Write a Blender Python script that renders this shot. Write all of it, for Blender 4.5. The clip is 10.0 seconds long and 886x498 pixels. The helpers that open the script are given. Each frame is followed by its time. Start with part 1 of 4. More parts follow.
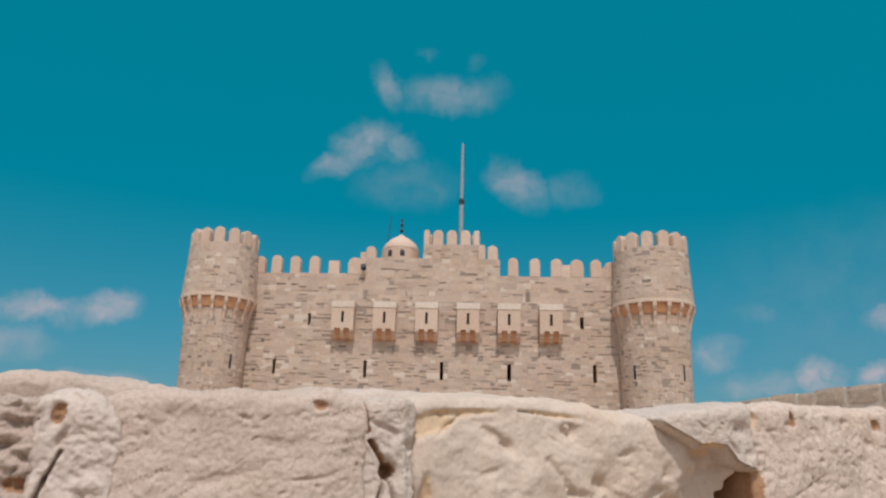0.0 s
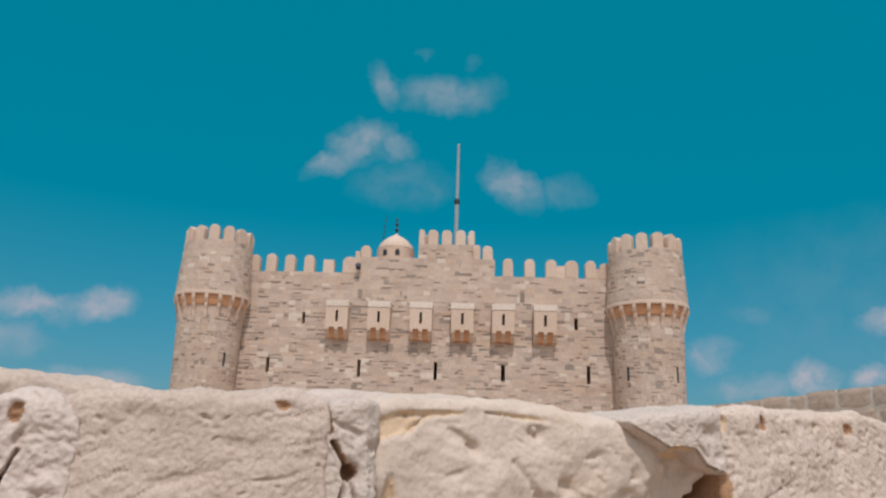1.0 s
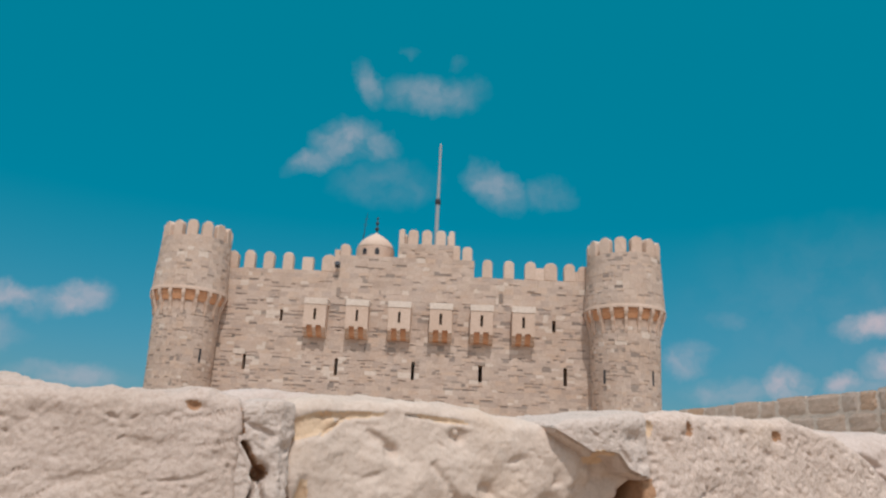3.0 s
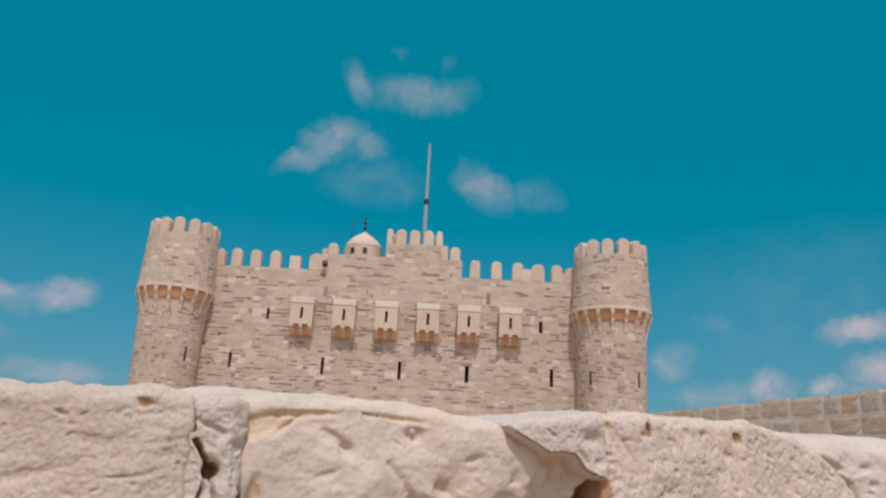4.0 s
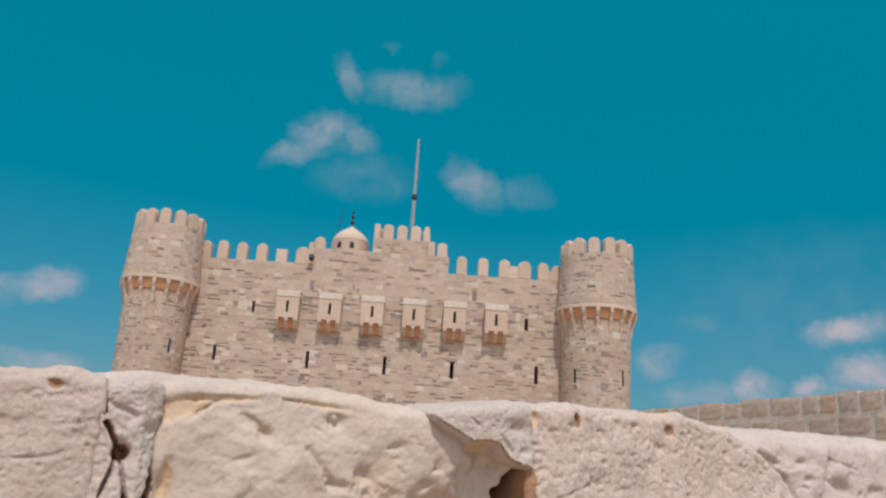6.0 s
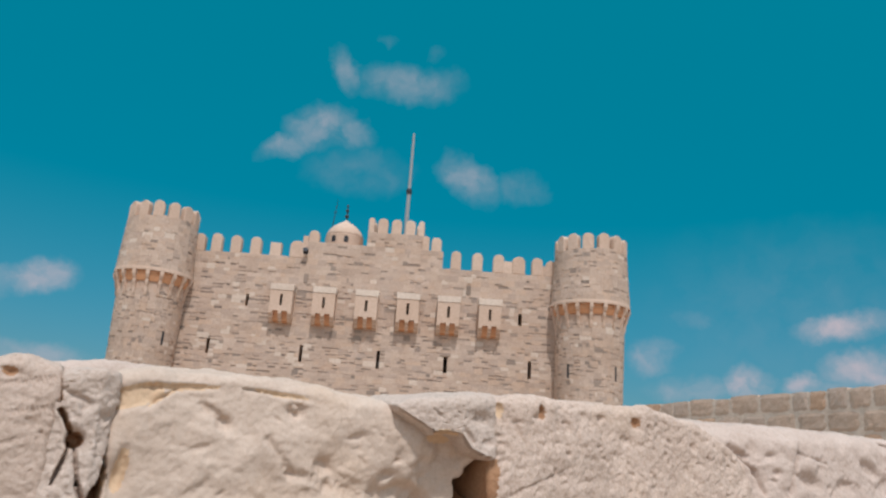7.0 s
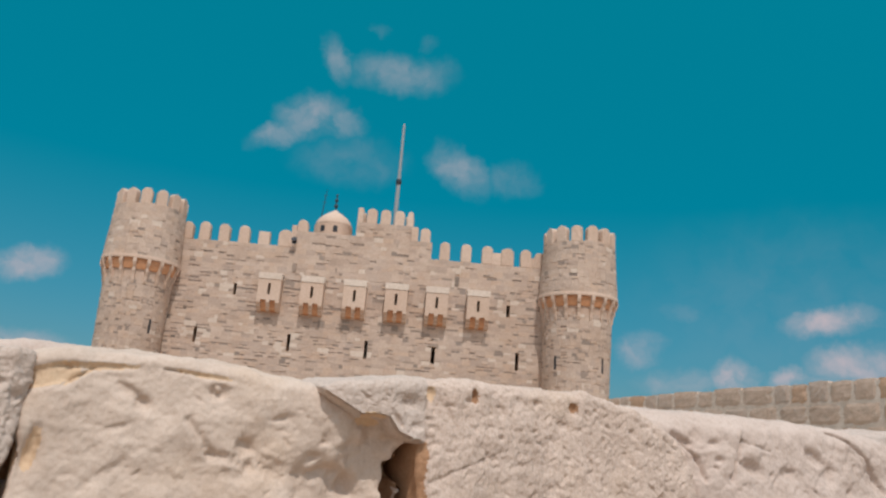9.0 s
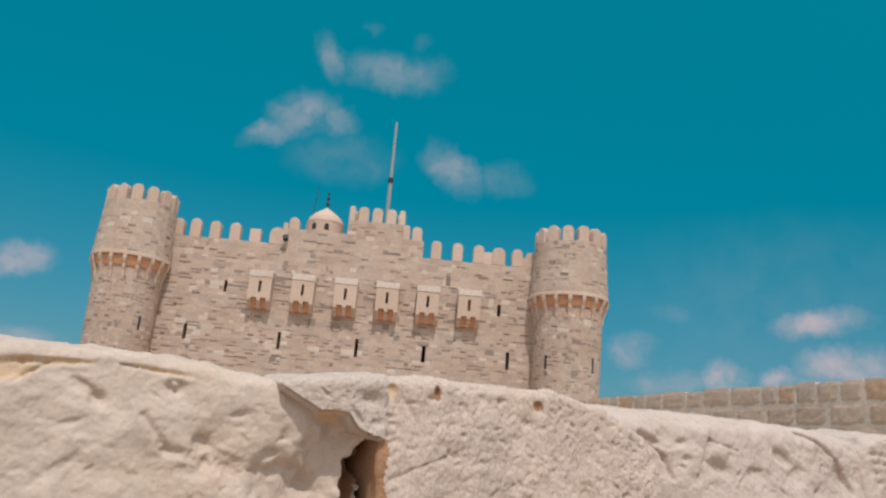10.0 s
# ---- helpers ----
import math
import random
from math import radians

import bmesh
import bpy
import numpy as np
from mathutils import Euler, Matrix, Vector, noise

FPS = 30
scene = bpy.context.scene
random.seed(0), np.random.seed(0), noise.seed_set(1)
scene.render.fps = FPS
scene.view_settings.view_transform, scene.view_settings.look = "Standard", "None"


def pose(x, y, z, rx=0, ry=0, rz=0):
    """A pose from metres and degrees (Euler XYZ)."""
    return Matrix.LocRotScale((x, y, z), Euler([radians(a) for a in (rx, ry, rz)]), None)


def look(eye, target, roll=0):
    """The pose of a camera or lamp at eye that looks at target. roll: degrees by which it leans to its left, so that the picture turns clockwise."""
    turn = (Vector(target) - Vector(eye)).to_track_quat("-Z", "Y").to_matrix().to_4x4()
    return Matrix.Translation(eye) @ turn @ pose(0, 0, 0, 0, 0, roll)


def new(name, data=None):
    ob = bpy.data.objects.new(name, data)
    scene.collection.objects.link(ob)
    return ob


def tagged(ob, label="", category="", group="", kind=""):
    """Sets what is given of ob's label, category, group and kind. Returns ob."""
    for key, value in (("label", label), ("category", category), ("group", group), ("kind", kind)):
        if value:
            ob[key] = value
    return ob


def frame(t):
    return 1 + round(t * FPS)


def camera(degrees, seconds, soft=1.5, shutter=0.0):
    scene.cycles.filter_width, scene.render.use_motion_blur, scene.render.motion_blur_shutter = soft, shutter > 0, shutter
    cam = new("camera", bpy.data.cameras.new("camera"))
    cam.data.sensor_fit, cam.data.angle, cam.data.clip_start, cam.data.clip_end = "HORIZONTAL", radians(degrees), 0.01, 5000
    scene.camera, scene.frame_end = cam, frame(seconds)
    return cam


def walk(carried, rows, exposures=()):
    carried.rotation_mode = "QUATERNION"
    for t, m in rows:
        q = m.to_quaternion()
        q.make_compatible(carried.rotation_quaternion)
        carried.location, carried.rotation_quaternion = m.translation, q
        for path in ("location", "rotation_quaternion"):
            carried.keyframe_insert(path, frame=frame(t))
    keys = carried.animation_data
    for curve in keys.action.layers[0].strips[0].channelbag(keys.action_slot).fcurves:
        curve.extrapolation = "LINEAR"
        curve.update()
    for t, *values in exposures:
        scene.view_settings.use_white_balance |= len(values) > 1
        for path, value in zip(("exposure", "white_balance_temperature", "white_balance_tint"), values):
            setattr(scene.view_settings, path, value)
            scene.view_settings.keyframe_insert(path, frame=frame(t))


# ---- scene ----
cam = camera(60.8, 10.0, soft=2.4)
PATH = [
    (0, (3.329, -50.557, 1.035), (3.221, -48.64, 1.594), 1.6),
    (0.5, (3.346, -50.554, 1.036), (3.242, -48.637, 1.596), 1.8),
    (1, (3.363, -50.553, 1.038), (3.267, -48.635, 1.597), 2.0),
    (1.5, (3.38, -50.551, 1.04), (3.294, -48.633, 1.6), 2.1),
    (2, (3.398, -50.55, 1.041), (3.324, -48.632, 1.602), 2.3),
    (2.5, (3.416, -50.55, 1.043), (3.355, -48.631, 1.604), 2.5),
    (4, (3.472, -50.553, 1.044), (3.457, -48.634, 1.607), 3.1),
    (4.5, (3.492, -50.555, 1.041), (3.487, -48.636, 1.605), 3.1),
    (5, (3.512, -50.557, 1.04), (3.515, -48.637, 1.602), 3.3),
    (5.5, (3.533, -50.557, 1.039), (3.542, -48.637, 1.598), 3.6),
    (7, (3.598, -50.559, 1.036), (3.629, -48.634, 1.578), 4.1),
    (7.5, (3.619, -50.558, 1.034), (3.656, -48.631, 1.57), 4.3),
    (8, (3.64, -50.558, 1.032), (3.682, -48.629, 1.561), 4.5),
    (8.5, (3.661, -50.556, 1.032), (3.711, -48.626, 1.556), 4.6),
    (9, (3.682, -50.556, 1.032), (3.741, -48.626, 1.553), 4.5),
    (9.5, (3.704, -50.556, 1.033), (3.774, -48.626, 1.553), 4.6),
    (10, (3.725, -50.558, 1.033), (3.805, -48.628, 1.553), 4.8),
]
walk(cam, [(t, look(eye, target, roll)) for t, eye, target, roll in PATH],
     [(0, 0, 6500, 10), (0.6, 0, 6500, 10), (1, 0.02, 6330, 10), (7, 0.02, 6330, 10), (7.4, 0, 6500, 10), (10, 0, 6500, 10)])

# ---- sky and sun ----
SUN_ELEVATION, SUN_FROM_RIGHT = radians(60), radians(7)   # the sun stands behind the camera, a little to the right


class Nodes:
    """Short-hand for building a node tree."""

    def __init__(self, tree):
        self.tree = tree
        tree.nodes.clear()

    def add(self, kind, inputs=None, operation="", blend="", smooth=False):
        node = self.tree.nodes.new(kind)
        if operation:
            node.operation = operation
        if blend:
            node.data_type, node.blend_type = "RGBA", blend
        if smooth:
            node.interpolation_type = "SMOOTHSTEP"
        for key, value in (inputs or {}).items():
            if isinstance(value, bpy.types.NodeSocket):
                self.tree.links.new(value, node.inputs[key])
            else:
                node.inputs[key].default_value = value
        return node

    def math(self, operation, a, b=0.0, clamp=False):
        node = self.add("ShaderNodeMath", {0: a, 1: b}, operation)
        node.use_clamp = clamp
        return node.outputs[0]

    def vec(self, operation, a, b=(0, 0, 0)):
        node = self.add("ShaderNodeVectorMath", {0: a, 1: b}, operation)
        return node.outputs["Value" if operation in ("LENGTH", "DOT_PRODUCT") else "Vector"]

    def mix(self, factor, a, b, blend="MIX"):
        return self.add("ShaderNodeMix", {0: factor, 6: a, 7: b}, blend=blend).outputs[2]

    def noise(self, vector, scale, detail=4.0, rough=0.55):
        return self.add("ShaderNodeTexNoise", {"Vector": vector, "Scale": scale, "Detail": detail, "Roughness": rough}).outputs["Fac"]

    def span(self, value, a, b, c=0.0, d=1.0, smooth=False):
        return self.add("ShaderNodeMapRange", {0: value, 1: a, 2: b, 3: c, 4: d}, smooth=smooth).outputs[0]


# clouds: azimuth and elevation of the middle, half width, half height, lean (degrees), thickness
CLOUDS = [
    (-12.2, 22.2, 2.6, 0.9, 26.0, 0.6),
    (-9.7, 24.0, 2.9, 1.6, 12.0, 0.72),
    (-7.4, 23.8, 2.2, 1.2, -12.0, 0.5),
    (-2.8, 27.8, 4.4, 1.6, 3.0, 0.52),
    (-8.2, 28.1, 1.8, 1.1, -50.0, 0.45),
    (2.6, 21.0, 2.8, 1.6, -32.0, 0.58),
    (6.6, 20.6, 2.8, 1.3, 0.0, 0.22),
    (-6.4, 20.9, 4.6, 2.1, 0.0, 0.17),
    (-5.0, 30.9, 0.9, 0.5, 0.0, 0.1),
    (-0.9, 30.2, 1.0, 0.5, 0.0, 0.1),
    (-27.6, 10.2, 2.6, 1.15, 14.0, 0.95),
    (-31.5, 9.6, 4.4, 1.0, 0.0, 0.8),
    (-26.9, 5.0, 4.0, 0.8, 0.0, 0.6),
    (16.8, 8.4, 1.97, 1.37, 0.0, 0.7),
    (23.3, 6.7, 1.81, 1.39, 0.0, 1.5),
    (26.6, 6.6, 1.44, 1.12, 0.0, 1.2),
    (19.9, 6.1, 3.01, 1.02, 0.0, 0.6),
    (29.8, 10.6, 3.31, 1.26, 8.0, 1.1),
    (30.9, 7.7, 3.51, 1.52, 8.0, 1.2),
    (19.9, 11.1, 1.93, 0.88, 0.0, 0.2),
    (33.3, 6.3, 3.32, 1.4, 0.0, 0.8),
    (-33.6, 7.3, 3.24, 1.38, 0.0, 0.5),
    (28.8, 6.3, 1.98, 0.88, 0.0, 0.8),
    (27.0, 12.0, 11.5, 6.0, 0.0, 0.09),
]


def make_world():
    world = bpy.data.worlds.new("sky")
    scene.world = world
    world.use_nodes = True
    n = Nodes(world.node_tree)
    air = n.add("ShaderNodeTexSky")
    air.sky_type, air.sun_disc, air.sun_elevation, air.sun_rotation = "NISHITA", False, SUN_ELEVATION, math.pi - SUN_FROM_RIGHT
    air.air_density, air.dust_density, air.ozone_density = 1.0, 0.6, 3.0
    sky = air.outputs[0]
    direction = n.add("ShaderNodeTexCoord").outputs["Generated"]
    xyz = n.add("ShaderNodeSeparateXYZ", {0: direction})
    # the picture's grade: teal high up, bluer towards the horizon
    height = n.span(xyz.outputs[2], 0.02, 0.62)
    grade = n.add("ShaderNodeValToRGB", {0: height})
    ramp = grade.color_ramp
    ramp.elements[0].color, ramp.elements[1].color = SKY_LOW, SKY_HIGH
    ramp.elements.new(0.5).color = SKY_MID
    base = n.mix(1.0, sky, grade.outputs[0], "MULTIPLY")
    # brighter sky on the sun's side, out of view, added to fill the shade
    toward = (math.sin(SUN_FROM_RIGHT) * math.cos(SUN_ELEVATION), -math.cos(SUN_FROM_RIGHT) * math.cos(SUN_ELEVATION), math.sin(SUN_ELEVATION))
    glow = n.span(n.vec("DOT_PRODUCT", direction, toward), 0.12, 0.8, smooth=True)
    base = n.mix(glow, base, SKY_FILL)
    azimuth = n.math("MULTIPLY", n.math("ARCTAN2", xyz.outputs[0], xyz.outputs[1]), 180 / math.pi)
    elevation = n.math("MULTIPLY", n.math("ARCSINE", xyz.outputs[2]), 180 / math.pi)
    plan = n.add("ShaderNodeCombineXYZ", {0: azimuth, 1: elevation}).outputs[0]
    warp = n.add("ShaderNodeTexNoise", {"Vector": plan, "Scale": 0.36, "Detail": 6.0, "Roughness": 0.62}).outputs["Color"]
    plan = n.vec("ADD", plan, n.vec("MULTIPLY", n.vec("SUBTRACT", warp, (0.5, 0.5, 0.5)), (3.2, 2.4, 0)))
    total = None
    for a, e, w, h, lean, thick in CLOUDS:
        at = n.add("ShaderNodeMapping", {"Vector": n.vec("SUBTRACT", plan, (a, e, 0)), "Rotation": (0, 0, radians(-lean)),
                                         "Scale": (1, 1, 1)}).outputs[0]
        far = n.vec("LENGTH", n.vec("MULTIPLY", at, (1 / w, 1 / h, 0)))
        mask = n.span(far, 1.25, 0.15, 0.0, thick, smooth=True)
        total = mask if total is None else n.math("MAXIMUM", total, mask)
    wisps = n.span(n.noise(plan, 0.4, 5.0, 0.55), 0.3, 0.66, 0.2, 0.95)
    cover = n.math("MULTIPLY", total, wisps, clamp=True)
    colour = n.mix(cover, base, CLOUD_COLOUR)
    back = n.add("ShaderNodeBackground", {"Color": colour, "Strength": SKY_STRENGTH})
    n.tree.links.new(back.outputs[0], n.add("ShaderNodeOutputWorld").inputs[0])


SKY_LOW, SKY_MID, SKY_HIGH = (0.36, 0.45, 0.55, 1), (0.0, 0.88, 0.77, 1), (0.0, 1.47, 1.11, 1)
SKY_FILL = (7.4, 8.2, 9.3, 1)
CLOUD_COLOUR, SKY_STRENGTH = (4.9, 4.4, 4.8, 1), 0.1
make_world()
lamp = bpy.data.lights.new("sun", "SUN")
lamp.energy, lamp.angle, lamp.color = 2.6, radians(0.6), (1.0, 0.975, 0.95)
sun = new("sun", lamp)
sun.matrix_world = look((math.sin(SUN_FROM_RIGHT) * math.cos(SUN_ELEVATION) * 90, -math.cos(SUN_FROM_RIGHT) * math.cos(SUN_ELEVATION) * 90,
                         math.sin(SUN_ELEVATION) * 90), (0, 0, 0))


# ---- materials ----
def material(name, build):
    mat = bpy.data.materials.new(name)
    mat.use_nodes = True
    n = Nodes(mat.node_tree)
    shader = n.add("ShaderNodeBsdfPrincipled", {"Roughness": 0.9})
    if "Specular IOR Level" in shader.inputs:
        shader.inputs["Specular IOR Level"].default_value = 0.25
    build(n, shader)
    n.tree.links.new(shader.outputs[0], n.add("ShaderNodeOutputMaterial").inputs[0])
    return mat


def ramp_of(n, factor, stops):
    node = n.add("ShaderNodeValToRGB", {0: factor})
    ramp = node.color_ramp
    for i, (at, colour) in enumerate(stops):
        stop = ramp.elements[i] if i < 2 else ramp.elements.new(at)
        stop.position, stop.color = at, (*colour, 1)
    return node.outputs[0]


def masonry(name, stops, grain=1.0, stain=0.5):
    """Cut limestone: a tone of its own for each stone, stains over several stones, fine grain and pores."""
    def build(n, shader):
        place = n.add("ShaderNodeNewGeometry")
        pos = place.outputs["Position"]
        tone = n.math("FRACT", n.math("ADD", place.outputs["Random Per Island"], n.add("ShaderNodeObjectInfo").outputs["Random"]))
        colour = ramp_of(n, tone, stops)
        wide = n.span(n.noise(pos, 0.55, 3.0), 0.35, 0.7)
        colour = n.mix(n.math("MULTIPLY", wide, stain), colour, n.mix(1.0, colour, (0.8, 0.72, 0.64, 1), "MULTIPLY"))
        fine = n.noise(pos, 7.0, 6.0, 0.65)
        colour = n.mix(n.span(fine, 0.3, 0.75, 0.0, 0.55), colour, n.mix(1.0, colour, (0.62, 0.56, 0.5, 1), "MULTIPLY"))
        n.tree.links.new(colour, shader.inputs["Base Color"])
        bump = n.add("ShaderNodeBump", {"Strength": 0.55 * grain, "Distance": 0.05, "Height": n.noise(pos, 9.0, 7.0, 0.7)})
        n.tree.links.new(bump.outputs[0], shader.inputs["Normal"])
    return material(name, build)


def limestone(name, light, dark, warm, scale=1.0, relief=0.5, pore=0.45):
    """Weathered rock: broad tones, pores, fine relief and rusty patches."""
    def build(n, shader):
        pos = n.add("ShaderNodeNewGeometry").outputs["Position"]
        broad = n.noise(pos, 1.3 * scale, 5.0, 0.6)
        colour = n.mix(n.span(broad, 0.32, 0.7), (*light, 1), (*dark, 1))
        patch = n.span(n.noise(n.vec("ADD", pos, (7, 3, 1)), 0.9 * scale, 4.0, 0.6), 0.52, 0.74)
        colour = n.mix(n.math("MULTIPLY", patch, 0.55), colour, (*warm, 1))
        pores = n.span(n.noise(pos, 22 * scale, 6.0, 0.7), 0.36, 0.56, pore, 0.0)
        colour = n.mix(pores, colour, n.mix(1.0, colour, (0.6, 0.52, 0.46, 1), "MULTIPLY"))
        n.tree.links.new(colour, shader.inputs["Base Color"])
        coarse = n.add("ShaderNodeBump", {"Strength": relief, "Distance": 0.06 / scale, "Height": n.noise(pos, 9 * scale, 8.0, 0.65)})
        fine = n.add("ShaderNodeBump", {"Strength": relief, "Distance": 0.012 / scale, "Height": n.noise(pos, 55 * scale, 5.0, 0.7),
                                        "Normal": coarse.outputs[0]})
        n.tree.links.new(fine.outputs[0], shader.inputs["Normal"])
    return material(name, build)


def plain(name, colour, rough=0.6, metal=0.0):
    def build(n, shader):
        pos = n.add("ShaderNodeNewGeometry").outputs["Position"]
        worn = n.span(n.noise(pos, 5.0, 5.0), 0.3, 0.75, 0.0, 0.6)
        n.tree.links.new(n.mix(worn, (*colour, 1), tuple(c * 0.65 for c in colour) + (1,)), shader.inputs["Base Color"])
        shader.inputs["Roughness"].default_value, shader.inputs["Metallic"].default_value = rough, metal
    return material(name, build)


LIGHT_STONE = masonry("light_stone", [(0.0, (0.60, 0.46, 0.368)), (0.2, (0.50, 0.382, 0.308)), (0.4, (0.63, 0.487, 0.392)), (0.6, (0.56, 0.428, 0.345)), (0.8, (0.61, 0.45, 0.345)), (1.0, (0.50, 0.39, 0.322))])
DARK_STONE = masonry("dark_stone", [(0.0, (0.25, 0.197, 0.163)), (0.4, (0.39, 0.31, 0.256)), (0.7, (0.31, 0.242, 0.2)), (1.0, (0.43, 0.335, 0.273))])
WHITE_STONE = masonry("pale_stone", [(0.0, (0.70, 0.575, 0.475)), (1.0, (0.65, 0.53, 0.435))], stain=0.25)
SMOOTH_STONE = masonry("dressed_stone", [(0.0, (0.66, 0.492, 0.386)), (0.5, (0.62, 0.458, 0.357)), (1.0, (0.69, 0.526, 0.419))], grain=0.5, stain=0.4)
CAP_STONE = masonry("pale_cap_stone", [(0.0, (0.75, 0.635, 0.535)), (1.0, (0.70, 0.58, 0.485))], stain=0.25)
ORANGE_STONE = masonry("orange_stone", [(0.0, (0.72, 0.39, 0.22)), (1.0, (0.66, 0.34, 0.18))], stain=0.3)
MORTAR = masonry("mortar", [(0.0, (0.6, 0.454, 0.357)), (1.0, (0.58, 0.434, 0.343))], stain=0.8)
BLOCKS = masonry("weathered_block", [(0.0, (0.72, 0.46, 0.30)), (0.25, (0.64, 0.48, 0.38)), (0.5, (0.71, 0.52, 0.40)), (0.75, (0.62, 0.485, 0.40)), (1.0, (0.72, 0.43, 0.26))], grain=1.2)
WALL_MORTAR = masonry("pale_mortar", [(0.0, (0.82, 0.68, 0.57)), (1.0, (0.78, 0.63, 0.52))])
ROCK = limestone("warm_limestone", (0.600, 0.472, 0.380), (0.522, 0.403, 0.320), (0.599, 0.440, 0.322), 8, 0.22, 0.22)
ROCK_TOOLED = limestone("tooled_limestone", (0.553, 0.428, 0.351), (0.483, 0.368, 0.295), (0.533, 0.399, 0.305), 8, 0.35, 0.4)
ROCK_PITTED = limestone("pitted_limestone", (0.648, 0.506, 0.416), (0.540, 0.414, 0.334), (0.615, 0.463, 0.350), 9.5, 0.55, 0.5)
ROCK_DARK = limestone("hollowed_limestone", (0.572, 0.436, 0.355), (0.463, 0.345, 0.280), (0.529, 0.387, 0.296), 9, 0.8, 0.5)
ROCK_GREY = limestone("grey_limestone", (0.59, 0.475, 0.40), (0.51, 0.405, 0.335), (0.56, 0.43, 0.345), 8, 0.45, 0.4)
ROCK_PALE = limestone("pale_limestone", (0.598, 0.478, 0.408), (0.518, 0.407, 0.340), (0.567, 0.430, 0.350), 8, 0.3, 0.3)
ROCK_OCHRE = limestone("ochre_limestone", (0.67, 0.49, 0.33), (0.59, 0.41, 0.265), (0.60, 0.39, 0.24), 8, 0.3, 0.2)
ROCK_BROWN = limestone("brown_limestone", (0.44, 0.25, 0.14), (0.34, 0.18, 0.10), (0.40, 0.21, 0.11), 8)
SAND = limestone("sandy_ground", (0.50, 0.38, 0.29), (0.40, 0.30, 0.22), (0.45, 0.33, 0.24), 0.7)
GREY_STEEL = plain("grey_painted_steel", (0.33, 0.345, 0.35), 0.6, 0.1)
# metal fittings, and painted shade in the tower slits and dome windows
DARK_METAL_AND_SHADE = plain("dark_metal_and_shade", (0.05, 0.05, 0.055), 0.5, 0.4)
GLASS_LENS = plain("lamp_lens", (0.25, 0.25, 0.24), 0.15)


# ---- building helpers ----
def thing(name, label, category, group="", kind="", at=(0, 0, 0)):
    ob = new(name)
    ob.empty_display_size = 0.2
    ob.matrix_world = pose(*at)
    return tagged(ob, label, category, group, kind)


def part(name, bm, mat, parent=None, label="", smooth=False):
    """Links a bmesh as one mesh object under a thing or a part."""
    bmesh.ops.recalc_face_normals(bm, faces=bm.faces)
    mesh = bpy.data.meshes.new(name)
    bm.to_mesh(mesh)
    bm.free()
    return part_mesh(name, mesh, mat, parent, label, smooth)


def part_mesh(name, mesh, mat, parent=None, label="", smooth=False):
    for m in mat if isinstance(mat, (list, tuple)) else [mat]:
        if not mesh.materials or len(mesh.materials) < (len(mat) if isinstance(mat, (list, tuple)) else 1):
            mesh.materials.append(m)
    if smooth:
        mesh.polygons.foreach_set("use_smooth", [True] * len(mesh.polygons))
    ob = new(name, mesh)
    if parent:
        ob.parent = parent
        up, m = parent, Matrix.Identity(4)
        while up:
            m, up = up.matrix_basis @ m, up.parent
        ob.matrix_parent_inverse = m.inverted()
    if label:
        tagged(ob, label)
    return ob


def box(bm, x0, x1, y0, y1, z0, z1, bevel=0.0):
    made = bmesh.ops.create_cube(bm, size=1.0, matrix=Matrix.Translation(((x0 + x1) / 2, (y0 + y1) / 2, (z0 + z1) / 2))
                                 @ Matrix.Diagonal((x1 - x0, y1 - y0, z1 - z0, 1)))
    if bevel:
        edges = {e for v in made["verts"] for e in v.link_edges}
        bmesh.ops.bevel(bm, geom=list(edges), offset=bevel, segments=2, affect="EDGES", profile=0.6)
    return bm


def prism(outline, y0, y1):
    """A solid with the outline (x, z) that runs from y0 to y1."""
    bm = bmesh.new()
    front = [bm.verts.new((x, y0, z)) for x, z in outline]
    rear = [bm.verts.new((x, y1, z)) for x, z in outline]
    bm.faces.new(front)
    bm.faces.new(rear[::-1])
    for i in range(len(outline)):
        j = (i + 1) % len(outline)
        bm.faces.new((front[j], front[i], rear[i], rear[j]))
    return bm


def lathe(profile, steps, cx=0.0, cy=0.0, start=0.0, turn=2 * math.pi):
    """A solid of revolution from (radius, z) rows."""
    bm = bmesh.new()
    whole = turn > 6.28
    rings = []
    for r, z in profile:
        rings.append([bm.verts.new((cx + r * math.cos(start + turn * k / steps), cy + r * math.sin(start + turn * k / steps), z))
                      for k in range(steps if whole else steps + 1)])
    for a, b in zip(rings, rings[1:]):
        for k in range(steps):
            j = (k + 1) % len(a)
            bm.faces.new((a[k], a[j], b[j], b[k]))
    for ring in (rings[0], rings[-1]):
        if whole:
            bm.faces.new(ring)
    return bm


# ---- masonry pieces ----
STONE_FACES = [(8, 9, 10, 11), (4, 5, 9, 8), (5, 6, 10, 9), (6, 7, 11, 10), (7, 4, 8, 11), (0, 1, 5, 4), (1, 2, 6, 5), (2, 3, 7, 6), (3, 0, 4, 7)]


